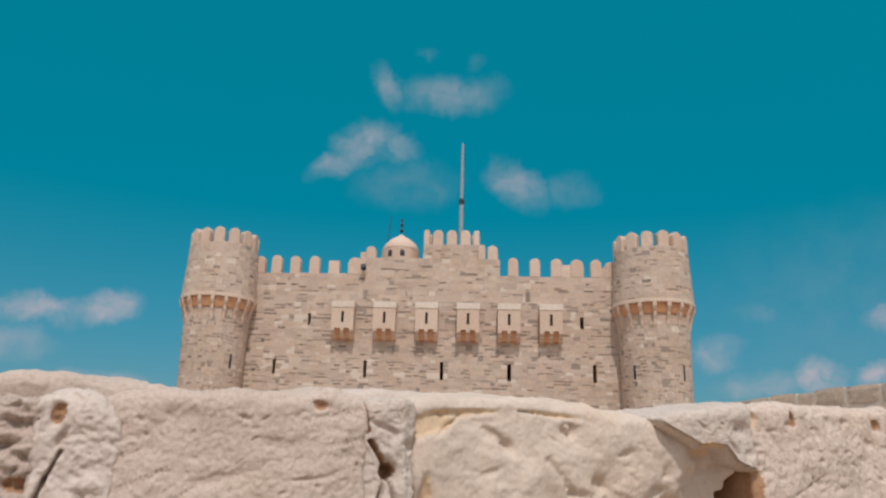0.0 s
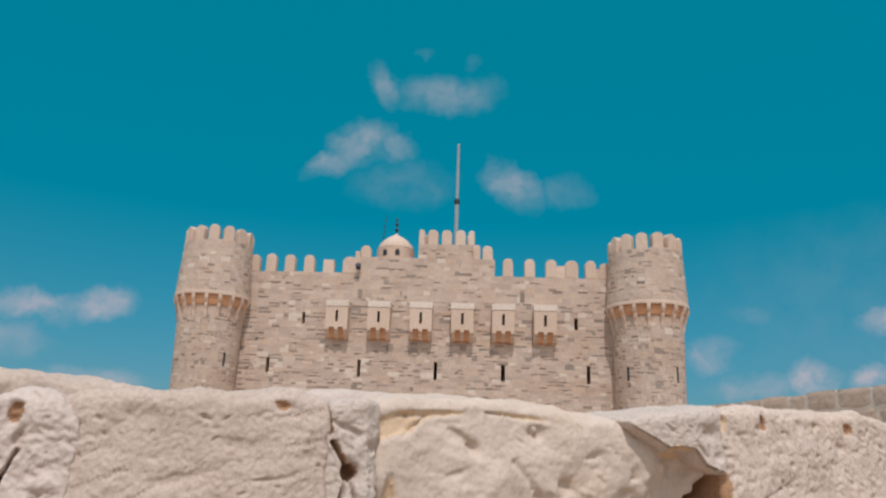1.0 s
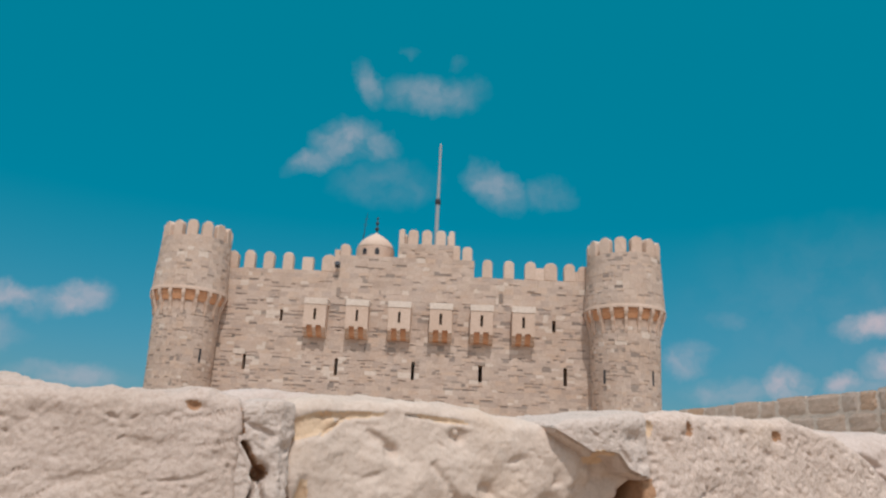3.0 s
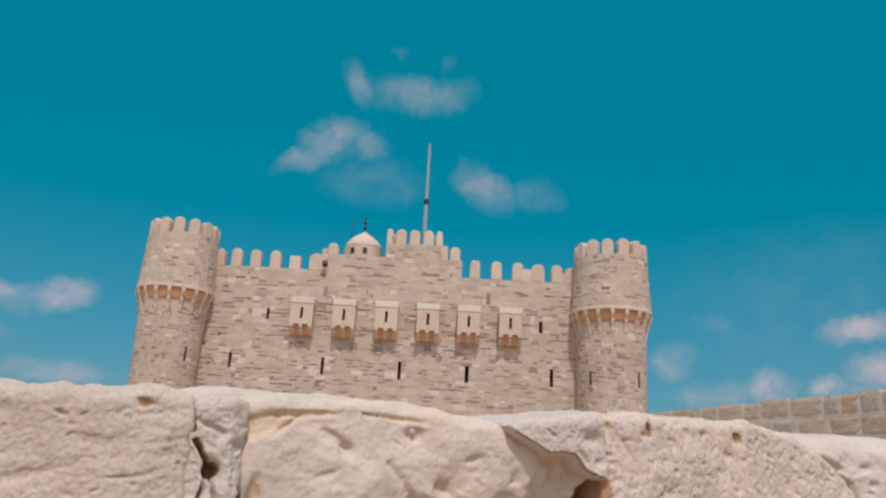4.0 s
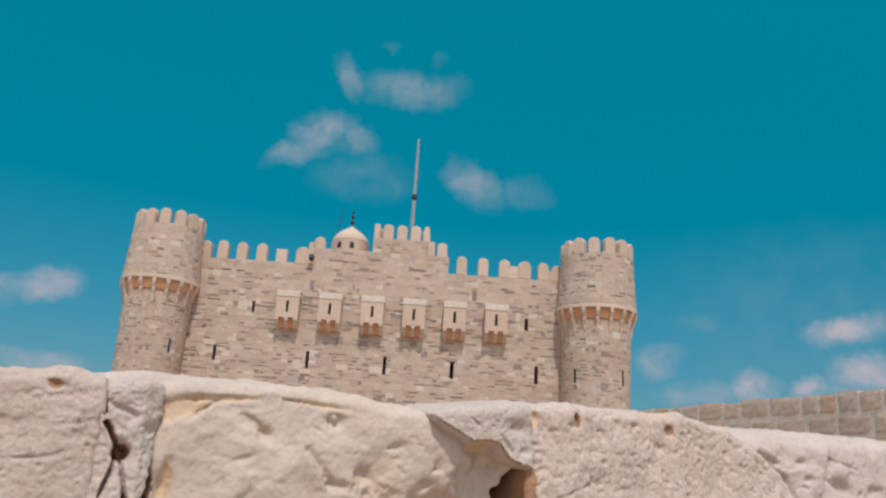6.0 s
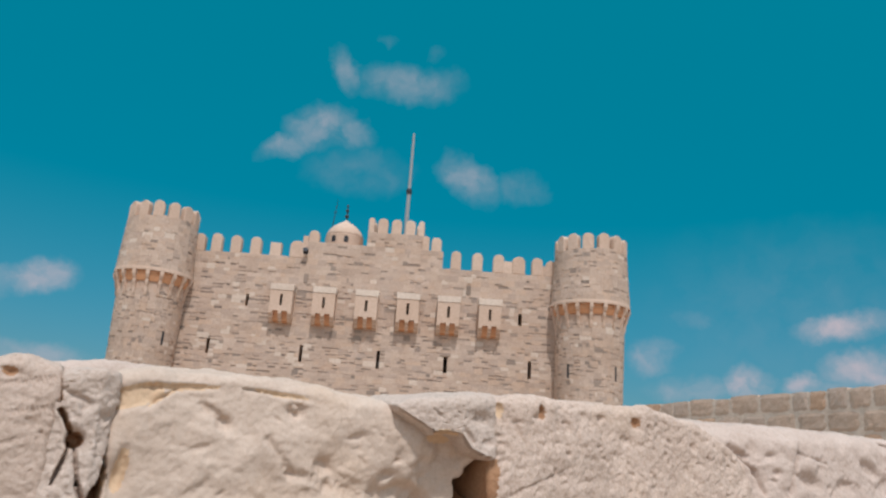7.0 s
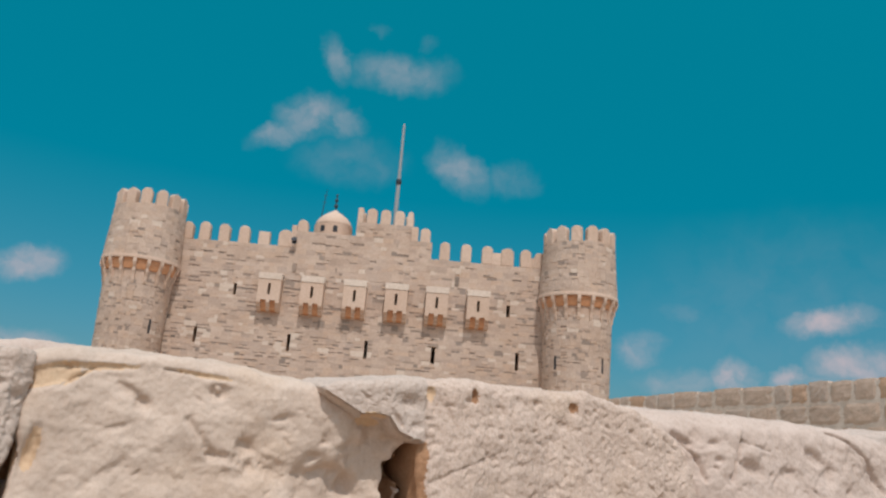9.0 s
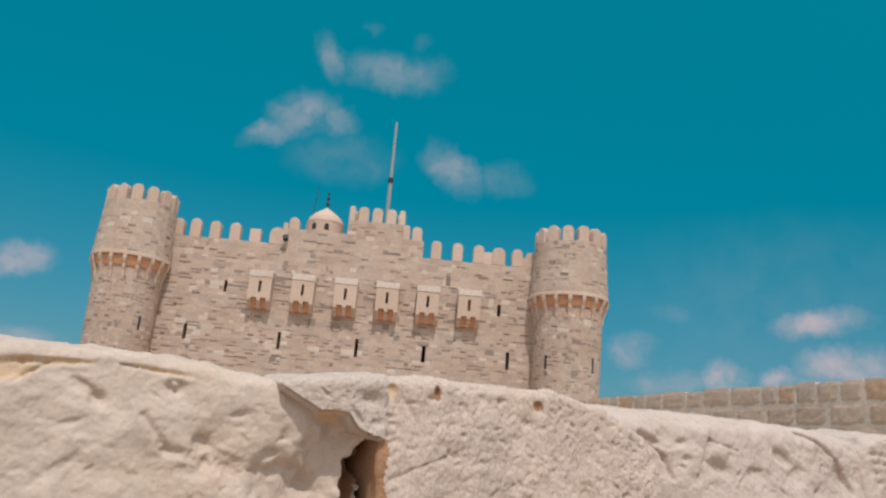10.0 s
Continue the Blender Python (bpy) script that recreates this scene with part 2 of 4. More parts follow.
def stone_points(s0, s1, z0, z1, proud, rng, chamfer=0.007):
    """A stone in wall coordinates (along, outwards, up), with an uneven, rounded face."""
    c = min(chamfer, (s1 - s0) * 0.2, (z1 - z0) * 0.25)
    j = lambda: rng.uniform(-0.3, 0.3) * c
    back = [(s0, -0.06, z0), (s1, -0.06, z0), (s1, -0.06, z1), (s0, -0.06, z1)]
    rim = [(s, proud - c * 0.8, z) for s, _, z in back]
    face = [(s0 + c + j(), proud + j() * 0.4, z0 + c + j()), (s1 - c + j(), proud + j() * 0.4, z0 + c + j()),
            (s1 - c + j(), proud + j() * 0.4, z1 - c + j()), (s0 + c + j(), proud + j() * 0.4, z1 - c + j())]
    return back + rim + face


def lay_stones(s0, s1, z0, z1, rng, low=(0.17, 0.3), high=(0.22, 0.36), change=11.6, gaps=(), pale=(), long=(0.32, 0.95)):
    """Patches of coursed stones, each patch with courses of its own. gaps: openings (s0, s1, z0, z1) left free; pale: regions of
    renewed pale stones. Gives rows (points, material index, middle)."""
    out = []
    z = z0
    while z < z1 - 0.05:
        tall = min(rng.uniform(0.8, 1.3), z1 - z)
        if z1 - z - tall < 0.5:
            tall = z1 - z
        s = s0
        while s < s1 - 0.01:
            wide = min(rng.uniform(1.5, 4.0), s1 - s)
            if s1 - s - wide < 0.9:
                wide = s1 - s
            rows, sizes = low if z < change else high, []
            while sum(sizes) < tall - 0.1:
                sizes.append(rng.uniform(*rows))
            at = z + 0.16 * noise.noise(Vector(((s + wide / 2) * 0.9, z * 3.1, 7.7))) * (z > z0)
            for k, h in enumerate(sizes):
                h *= tall / sum(sizes)
                more = 0.0 if k or z == z0 else 0.13
                lay_course(out, s, s + wide, at - more, h + more, rng, z < change, gaps, pale, long)
                at += h
            s += wide
        z += tall
    return out


def lay_course(out, s0, s1, z, h, rng, rough, gaps, pale, long):
    cuts = sorted((g[0], g[1]) for g in gaps if g[2] < z + h - 0.03 and g[3] > z + 0.03)
    runs, at = [], s0
    for a, b in cuts:
        if b > at and a < s1:
            if a > at:
                runs.append((at, a))
            at = max(at, b)
    if at < s1:
        runs.append((at, s1))
    for a, b in runs:
        s = a
        while s < b - 0.01:
            w = min(rng.uniform(*long) * (0.7 if h < 0.26 else 1.0), b - s)
            if b - s - w < 0.2:
                w = b - s
            mid = (s + w / 2, z + h / 2)
            joint = rng.uniform(0.0, 0.003)
            is_pale = any(p[0] < mid[0] < p[1] and p[2] < mid[1] < p[3] for p in pale)
            roll = rng.random()
            spot = noise.noise(Vector((mid[0] * 0.35, 3.1, mid[1] * 0.5)))
            dark = (0.07 if rough else 0.03) + 0.14 * max(0, spot)
            kind = 2 if is_pale and roll < 0.25 else 1 if roll < dark else 2 if roll > 0.965 else 0
            proud = rng.uniform(-0.002, 0.013) - (0.01 if kind == 1 else 0)
            low, tall = z + rng.uniform(-0.02, 0.008), z + h + rng.uniform(-0.008, 0.02)
            if h > 0.15 and w > 0.3 and (kind == 1 and roll > 0.45 * dark or kind == 0 and rng.random() < (0.26 if rough else 0.1) + 0.4 * max(0, spot)):
                cut = z + h * rng.uniform(0.34, 0.56)
                a0 = s + joint + w * rng.choice((0.0, 0.0, 0.25))
                a1 = s + w - joint - w * rng.choice((0.0, 0.0, 0.3))
                out.append((stone_points(a0, a1, z + joint, cut - 0.004, -0.02, rng), 1, mid))
                out.append((stone_points(s + joint, s + w - joint, cut + 0.004, tall, proud, rng), 0, mid))
            else:
                out.append((stone_points(s + joint, s + w - joint, low, tall, proud, rng), kind, mid))
            s += w


def place_stones(stones, bend, parent, limit, near):
    """Up to limit stones for which near(middle) holds become parts of their own; the rest is joined."""
    mats = [LIGHT_STONE, DARK_STONE, WHITE_STONE]
    verts, faces, slots, made = [], [], [], 0
    for points, kind, mid in stones:
        world = [bend(*p) for p in points]
        if made < limit and near(mid):
            made += 1
            centre = Vector(world[8])
            mesh = bpy.data.meshes.new("stone")
            mesh.from_pydata([Vector(w) - centre for w in world], [], STONE_FACES)
            ob = part_mesh("stone", mesh, mats[kind], parent)
            ob.location = centre
        else:
            base = len(verts)
            verts += world
            faces += [tuple(base + i for i in f) for f in STONE_FACES]
            slots += [kind] * len(STONE_FACES)
    mesh = bpy.data.meshes.new("stonework")
    mesh.from_pydata(verts, [], faces)
    rest = part_mesh("stonework", mesh, mats, parent)
    mesh.polygons.foreach_set("material_index", slots)
    tagged(rest, kind="stuff")
    return rest


def merlon_outline(width, z0, z1, lean=0.0):
    """A battlement tooth with a rounded head."""
    r = width / 2
    head = [(r * math.cos(a) + lean, z1 - r * 0.85 + r * 0.85 * math.sin(a)) for a in np.linspace(0, math.pi, 11)]
    return [(-r, z0), (r, z0)] + head


def merlon(parent, x, y, width, z0, z1, thick=0.55, angle=0.0, mat=None, lean=0.0):
    bm = prism(merlon_outline(width, z0, z1, lean), -thick / 2, thick / 2)
    edges = [e for e in bm.edges if abs(e.verts[0].co.y - e.verts[1].co.y) < 1e-5]
    bmesh.ops.bevel(bm, geom=edges, offset=0.035, segments=1, affect="EDGES")
    for v in bm.verts:
        p = v.co + Vector((x * 3, y * 2, 0))
        v.co += Vector((noise.noise(p * 3), noise.noise(p * 3 + Vector((9, 0, 0))), 0.6 * noise.noise(p * 2.5 + Vector((0, 9, 0))))) * 0.03
    bmesh.ops.transform(bm, matrix=pose(x, y, 0, 0, 0, math.degrees(angle)), verts=bm.verts)
    return part("merlon", bm, mat or SMOOTH_STONE, parent)


# ---- ground ----
GROUND = -0.45


def make_ground():
    bm = bmesh.new()
    bmesh.ops.create_grid(bm, x_segments=60, y_segments=60, size=1500)
    for v in bm.verts:
        v.co.x, v.co.y = (math.copysign(abs(c / 1500) ** 2.2 * 1500, c) for c in v.co.xy)
        near = max(0.0, 1 - v.co.xy.length / 200)
        v.co.z = 0.12 * near * noise.noise(v.co * 0.12) + GROUND - 0.02
    tagged(part("ground", bm, SAND, smooth=True), "dry sandy stony ground round the fortress", "ground", kind="structure")


make_ground()

# ---- the fortress ----
# openings in the front wall: middle, half width, bottom, top
SLITS = [(-10.75, 0.11, 6.9, 7.9), (-4.55, 0.11, 6.77, 7.91), (0.6, 0.11, 6.7, 7.9), (5.1, 0.13, 6.74, 7.82), (10.75, 0.12, 6.73, 7.9),
         (-8.57, 0.1, 10.28, 11.06), (9.98, 0.12, 10.3, 11.1)]
BOXES = [-6.13, -3.3, -0.46, 2.33, 5.07, 7.86]          # the machicolated boxes
WALL_TOP, TOWER_X, TOWER_Y = 13.87, 14.8, -0.35
fortress = thing("fortress", "pale limestone medieval fortress with round corner towers and battlements", "fortress")


def pierced(x0, x1, y0, y1, z0, z1, holes):
    """A thick wall slab with real openings (x0, x1, z0, z1)."""
    xs = sorted({x0, x1, *(h[0] for h in holes), *(h[1] for h in holes)})
    zs = sorted({z0, z1, *(h[2] for h in holes), *(h[3] for h in holes)})
    free = lambda i, k: 0 <= i < len(xs) - 1 and 0 <= k < len(zs) - 1 and not any(
        h[0] < (xs[i] + xs[i + 1]) / 2 < h[1] and h[2] < (zs[k] + zs[k + 1]) / 2 < h[3] for h in holes)
    bm = bmesh.new()
    quad = lambda *p: bm.faces.new([bm.verts.new(q) for q in p])
    for i in range(len(xs) - 1):
        for k in range(len(zs) - 1):
            if not free(i, k):
                continue
            a, b, c, d = xs[i], xs[i + 1], zs[k], zs[k + 1]
            quad((a, y0, c), (b, y0, c), (b, y0, d), (a, y0, d))
            quad((b, y1, c), (a, y1, c), (a, y1, d), (b, y1, d))
            if not free(i - 1, k):
                quad((a, y1, c), (a, y0, c), (a, y0, d), (a, y1, d))
            if not free(i + 1, k):
                quad((b, y0, c), (b, y1, c), (b, y1, d), (b, y0, d))
            if not free(i, k - 1):
                quad((a, y0, c), (a, y1, c), (b, y1, c), (b, y0, c))
            if not free(i, k + 1):
                quad((a, y1, d), (a, y0, d), (b, y0, d), (b, y1, d))
    bmesh.ops.remove_doubles(bm, verts=bm.verts, dist=1e-4)
    return bm


holes = [(x - w, x + w, z0, z1) for x, w, z0, z1 in SLITS]
front_wall = part("front_wall", pierced(-TOWER_X, TOWER_X, 0.03, 1.6, GROUND, WALL_TOP, holes), MORTAR, fortress,
                  "thick front wall of irregular limestone courses with arrow slits")
body = bmesh.new()
box(body, -TOWER_X, -TOWER_X + 1.5, 1.6, 29, GROUND, 13.8)
box(body, TOWER_X - 1.5, TOWER_X, 1.6, 29, GROUND, 13.8)
box(body, -TOWER_X, TOWER_X, 29, 30.5, GROUND, 13.8)
part("outer_wall", body, SMOOTH_STONE, fortress)
roof = bmesh.new()
box(roof, -TOWER_X + 1.5, TOWER_X - 1.5, 1.6, 29, 12.7, 13.2)
part("roof", roof, SMOOTH_STONE, fortress)


def make_box(x):
    """A dressed-stone box that stands out over the wall on three corbels, with a slit and two openings below."""
    w, top, low, out = 0.75, 11.78, 9.95, 0.85
    shell = bmesh.new()
    hole = [(x - 0.09, x + 0.09, 10.32, 11.08)]
    shell = pierced(x - w, x + w, -out, -out + 0.25, low, top - 0.42, hole)
    box(shell, x - w, x - w + 0.25, -out + 0.25, 0.03, low, top - 0.42)
    box(shell, x + w - 0.25, x + w, -out + 0.25, 0.03, low, top - 0.42)
    ob = part("box_machicolation", shell, SMOOTH_STONE, fortress, "smooth dressed stone box on corbels with an arrow slit")
    cap = box(bmesh.new(), x - w - 0.03, x + w + 0.03, -out - 0.04, 0.0, top - 0.42, top, 0.02)
    part("cap_stone", cap, CAP_STONE, ob, "pale sloping cap stone")
    for dx, wide in ((-0.62, 0.13), (0.0, 0.12), (0.62, 0.13)):
        outline = [(0.0, low), (-out, low), (-out, low - 0.16), (-out + 0.08, low - 0.26), (-out + 0.2, low - 0.32), (-out + 0.22, low - 0.44),
                   (-out + 0.4, low - 0.54), (-out + 0.44, low - 0.64), (0.0, low - 0.74)]
        bm = prism([(y, z) for y, z in outline], -wide, wide)
        bmesh.ops.transform(bm, matrix=Matrix(((0, 1, 0, x + dx), (1, 0, 0, 0), (0, 0, 1, 0), (0, 0, 0, 1))), verts=bm.verts)
        part("corbel", bm, SMOOTH_STONE, ob)
    back = prism([(0.03, low + 0.05), (-0.62, low + 0.05), (-0.58, low - 0.1), (-0.42, low - 0.6), (0.03, low - 0.68)], -0.55, 0.55)
    bmesh.ops.transform(back, matrix=Matrix(((0, 1, 0, x), (1, 0, 0, 0), (0, 0, 1, 0), (0, 0, 0, 1))), verts=back.verts)
    part("back_stone", back, ORANGE_STONE, ob, "orange-brown stone between the corbels")


for x in BOXES:
    make_box(x)

# small fittings of the wall face: two blocks coloured dark for shade in slots
for x, z0, z1 in ((-4.8, 12.15, 12.75), (6.36, 12.15, 12.8)):
    part("chute_stone", box(bmesh.new(), x - 0.13, x + 0.13, -0.05, 0.03, z0, z1, 0.015), DARK_STONE, front_wall, "block coloured dark for the shade of a wall slot")

part("lintel", box(bmesh.new(), 4.72, 5.42, -0.05, 0.03, 7.84, 8.06, 0.015), DARK_STONE, front_wall, "dark weathered lintel stone over a slit")
# solid blocks, dark in colour to imitate the shade of holes and a joint
for x, z, w, h in ((-1.62, 12.25, 0.16, 0.16), (-1.95, 12.55, 0.1, 0.3), (0.9, 14.55, 0.08, 0.3), (2.05, 14.5, 0.08, 0.42), (8.4, 13.05, 0.5, 0.06), (-10.2, 13.5, 0.14, 0.16), (-9.2, 12.95, 0.5, 0.1)):
    y = 0.12 if z > 13.87 else 0.0
    part("weep_hole", box(bmesh.new(), x - w / 2, x + w / 2, y - 0.04, y + 0.03, z - h / 2, z + h / 2, 0.01), DARK_STONE, front_wall, "small block coloured dark for the shade of a hole in the masonry")

# battlements of the wall
for x, w, top in ((-12.35, 0.7, 15.1), (-11.2, 0.72, 15.2), (-9.87, 0.72, 15.15), (-8.5, 0.72, 15.15), (-5.65, 0.95, 15.1),
                  (5.37, 0.7, 15.2), (6.87, 0.72, 15.18), (8.35, 0.75, 15.18), (9.75, 0.9, 15.14), (11.05, 0.75, 15.15), (12.0, 0.7, 15.0)):
    merlon(front_wall, x, 0.3, w, 13.88, top)
part("merlon", box(bmesh.new(), -7.5, -6.75, 0.05, 0.6, 13.88, 14.85, 0.03), SMOOTH_STONE, front_wall, "broken square-headed merlon")
for x0, x1, top in ((8.7, 9.35, 14.75), (10.1, 10.2, 14.3), (-5.3, -4.95, 15.5), (11.4, 11.7, 14.6)):
    part("parapet_block", box(bmesh.new(), x0, x1, 0.08, 0.55, 13.88, top, 0.03), SMOOTH_STONE, front_wall)

# raised middle of the front
middle = part("raised_block", box(bmesh.new(), -5.3, 4.46, 0.12, 2.2, 13.85, 15.1), MORTAR, fortress, "raised stone block in the middle of the parapet")
merlon(middle, -4.58, 0.4, 0.7, 15.08, 15.95)
merlon(middle, 3.95, 0.4, 0.7, 15.08, 16.1)
merlon(middle, 3.2, 0.4, 0.5, 15.08, 16.15)
keep = part("upper_block", box(bmesh.new(), -0.9, 3.0, 0.3, 3.4, 15.05, 16.18), MORTAR, fortress, "small square turret above the parapet")
for x, w in ((-0.7, 0.42), (0.1, 0.7), (1.06, 0.7), (2.03, 0.7), (2.8, 0.42)):
    merlon(keep, x, 0.6, w, 16.15, 17.27)
for k in range(3):
    merlon(keep, -0.65, 1.4 + 0.85 * k, 0.6, 16.15, 17.2, angle=math.pi / 2)
    merlon(keep, 2.75, 1.4 + 0.85 * k, 0.6, 16.15, 17.2, angle=math.pi / 2)


def make_dome(x=-2.77, y=2.6):
    drum = lathe([(1.38, 13.2), (1.38, 16.2), (1.35, 16.24)], 32, x, y)
    ob = part("dome", drum, SMOOTH_STONE, fortress, "small pointed stone dome on a round drum")
    shell = lathe([(1.36, 16.2), (1.32, 16.42), (1.16, 16.74), (0.88, 17.03), (0.55, 17.27), (0.27, 17.44), (0.11, 17.55), (0.03, 17.64)], 32, x, y)
    part("dome_shell", shell, SMOOTH_STONE, ob, smooth=True)
    for a in (-0.47, 0.2):
        outline = [(-0.16, 15.6), (0.16, 15.6)] + [(0.16 * math.cos(t), 15.92 + 0.16 * math.sin(t)) for t in np.linspace(0, math.pi, 7)]
        window = prism(outline, -1.395, -1.2)
        bmesh.ops.transform(window, matrix=pose(x, y, 0, 0, 0, math.degrees(a)), verts=window.verts)
        # solid slab on the drum, its dark colour stands for the unlit opening
        part("window", window, DARK_METAL_AND_SHADE, ob, "slab coloured dark for the shade in a small arched window")
    spike = lathe([(0.035, 17.5), (0.035, 17.75), (0.13, 17.83), (0.16, 17.93), (0.1, 18.03), (0.035, 18.07), (0.035, 18.2), (0.11, 18.27), (0.13, 18.36),
                   (0.1, 18.44), (0.035, 18.5), (0.035, 18.62), (0.08, 18.68), (0.08, 18.76), (0.02, 18.86)], 12, x, y)
    part("finial", spike, DARK_METAL_AND_SHADE, ob, "dark metal finial", smooth=True)


make_dome()


# ---- round towers ----
# radius by height of the shaft and of the drum above the corbels
def shaft_radius(z, slim=0.0):
    return 2.12 + 0.018 * z - slim * (1.6 - z / 10)


def drum_radius(z):
    return 2.66 - 0.06 * (z - 11.8)


def make_tower(cx, seed, slit_angles, wide=1.0, slim=0.0):
    rng = random.Random(seed)
    front = -math.pi / 2
    core = lathe([(shaft_radius(0, slim) - 0.03, GROUND), (shaft_radius(11, slim) - 0.03, 11.0), (2.28, 11.7), (drum_radius(11.9) - 0.03, 11.75),
                  (drum_radius(15.35) - 0.03, 15.35), (1.9, 15.35), (1.9, 14.4)], 64, cx, TOWER_Y)
    tower = part("tower", core, MORTAR, fortress, "round corner tower of rough limestone with a corbelled drum")
    ring = lathe([(2.3, 11.6), (2.69, 11.62), (2.7, 11.72), (2.675, 11.86), (2.3, 11.86)], 64, cx, TOWER_Y)
    part("string_course", ring, SMOOTH_STONE, tower)
    # corbels
    count = 18
    for k in range(count):
        a = front + 2 * math.pi * (k + 0.5) / count
        outline = [(1.9, 11.62), (2.7, 11.62), (2.7, 11.36), (2.62, 11.16), (2.54, 11.08), (2.52, 10.82), (2.43, 10.6), (2.4, 10.5), (2.38, 10.25), (2.32, 10.05), (1.9, 9.9)]
        bm = prism(outline, -0.12, 0.12)
        for v in bm.verts:
            v.co.y *= 1.0 if v.co.z > 11.2 else 0.8
        bmesh.ops.transform(bm, matrix=pose(cx, TOWER_Y, 0, 0, 0, math.degrees(a)), verts=bm.verts)
        part("corbel", bm, SMOOTH_STONE, tower)
    band = lathe([(2.2, 10.95), (2.38, 10.97), (2.5, 11.3), (2.5, 11.6), (2.2, 11.61)], 64, cx, TOWER_Y)
    part("corbel_back", band, ORANGE_STONE, tower, "orange-brown wall between the corbels")
    # battlements
    for k in range(14):
        a = front + 2 * math.pi * (k + 0.35) / 14
        r = drum_radius(15.35) - 0.26
        merlon(tower, cx + r * math.cos(a), TOWER_Y + r * math.sin(a), 0.74, 15.3, 16.42 + rng.uniform(-0.06, 0.06), 0.5, a + math.pi / 2)
    # slits of the shaft: shallow slabs coloured dark for the shade inside
    gaps = []
    for a, z0, z1 in slit_angles:
        s = a * 2.2
        gaps.append((s - 0.09, s + 0.09, z0, z1))
        r = shaft_radius(z0, slim)
        bm = box(bmesh.new(), -0.1, 0.1, -0.02, 0.06, z0, z1)
        bmesh.ops.transform(bm, matrix=pose(cx + (r - 0.03) * math.cos(front + a), TOWER_Y + (r - 0.03) * math.sin(front + a), 0, 0, 0, math.degrees(a)), verts=bm.verts)
        part("arrow_slit", bm, DARK_METAL_AND_SHADE, tower, "thin slab coloured dark for the shade in an arrow slit")

    def bend_shaft(s, out, z):
        a, r = front + s / 2.2, shaft_radius(z, slim) + out
        return (cx + r * math.cos(a), TOWER_Y + r * math.sin(a), z)

    def bend_drum(s, out, z):
        a, r = front + s / 2.6, drum_radius(z) + out
        return (cx + r * math.cos(a), TOWER_Y + r * math.sin(a), z)

    half = math.pi * 0.72
    stones = lay_stones(-half * 2.2, half * 2.2, 4.0, 10.4, rng, gaps=gaps, long=(0.3, 0.75))
    place_stones(stones, bend_shaft, tower, 150, lambda m: abs(m[0]) < 2.6 and 6.5 < m[1])
    stones = lay_stones(-half * 2.6, half * 2.6, 11.86, 15.35, rng, (0.2, 0.32), (0.22, 0.34), long=(0.3, 0.8))
    place_stones(stones, bend_drum, tower, 100, lambda m: abs(m[0]) < 2.4)
    # the tower is set forward of the wall and resized to fit the camera's view
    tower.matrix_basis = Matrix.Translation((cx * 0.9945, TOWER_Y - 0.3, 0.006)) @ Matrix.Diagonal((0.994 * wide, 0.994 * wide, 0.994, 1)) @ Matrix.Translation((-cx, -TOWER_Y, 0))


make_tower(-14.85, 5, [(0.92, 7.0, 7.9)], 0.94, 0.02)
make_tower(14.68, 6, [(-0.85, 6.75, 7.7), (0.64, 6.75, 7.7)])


# ---- flagpole, mast and lamp ----
def make_flagpole(x=1.63, y=2.5):
    pole = thing("flagpole", "tall grey steel flagpole standing on the turret", "flagpole", at=(x, y, 16.1))
    part("base", lathe([(0.24, 16.1), (0.24, 16.3), (0.17, 16.34)], 20, x, y), GREY_STEEL, pole)
    part("lower_pole", lathe([(0.16, 16.3), (0.14, 20.1)], 20, x, y), GREY_STEEL, pole)
    part("collar", lathe([(0.19, 20.0), (0.21, 20.1), (0.21, 20.3), (0.15, 20.42)], 20, x, y), DARK_METAL_AND_SHADE, pole, "dark collar between the pole sections")
    part("upper_pole", lathe([(0.12, 20.3), (0.09, 24.75), (0.06, 24.9)], 20, x, y), GREY_STEEL, pole)


def make_mast(x=-3.8, y=3.0):
    mast = thing("antenna_mast", "thin dark antenna mast beside the dome", "antenna", at=(x, y, 13.2))
    rod = lathe([(0.035, 13.2), (0.03, 17.6), (0.015, 19.3)], 8, x, y)
    for v in rod.verts:
        v.co.x += 0.09 * (v.co.z - 17.2)
    part("rod", rod, DARK_METAL_AND_SHADE, mast)
    for z in (18.3, 18.8):
        part("cross_bar", box(bmesh.new(), x - 0.14 + 0.09 * (z - 17.2), x + 0.14 + 0.09 * (z - 17.2), y - 0.012, y + 0.012, z, z + 0.025), DARK_METAL_AND_SHADE, mast)


def make_floodlight(x=-4.98, y=-0.18, z=14.3):
    lampthing = thing("floodlight", "small dark floodlight on the parapet wall", "floodlight", at=(x, y, z))
    housing = lathe([(0.1, -0.16), (0.17, -0.12), (0.2, 0.12), (0.2, 0.16)], 16)
    bmesh.ops.transform(housing, matrix=Matrix.Translation((x, y - 0.14, z)) @ pose(0, 0, 0, 55, 0, 0), verts=housing.verts)
    part("housing", housing, DARK_METAL_AND_SHADE, lampthing)
    part("bracket", box(bmesh.new(), x - 0.03, x + 0.03, y - 0.05, 0.14, z - 0.04, z + 0.04), DARK_METAL_AND_SHADE, lampthing)
    rim = lathe([(0.19, 0.0), (0.19, 0.02)], 16)
    bmesh.ops.transform(rim, matrix=Matrix.Translation((x, y - 0.14, z)) @ pose(0, 0, 0, 55, 0, 0) @ Matrix.Translation((0, 0, -0.19)), verts=rim.verts)
    part("lens", rim, GLASS_LENS, lampthing)


make_flagpole()
make_mast()
make_floodlight()

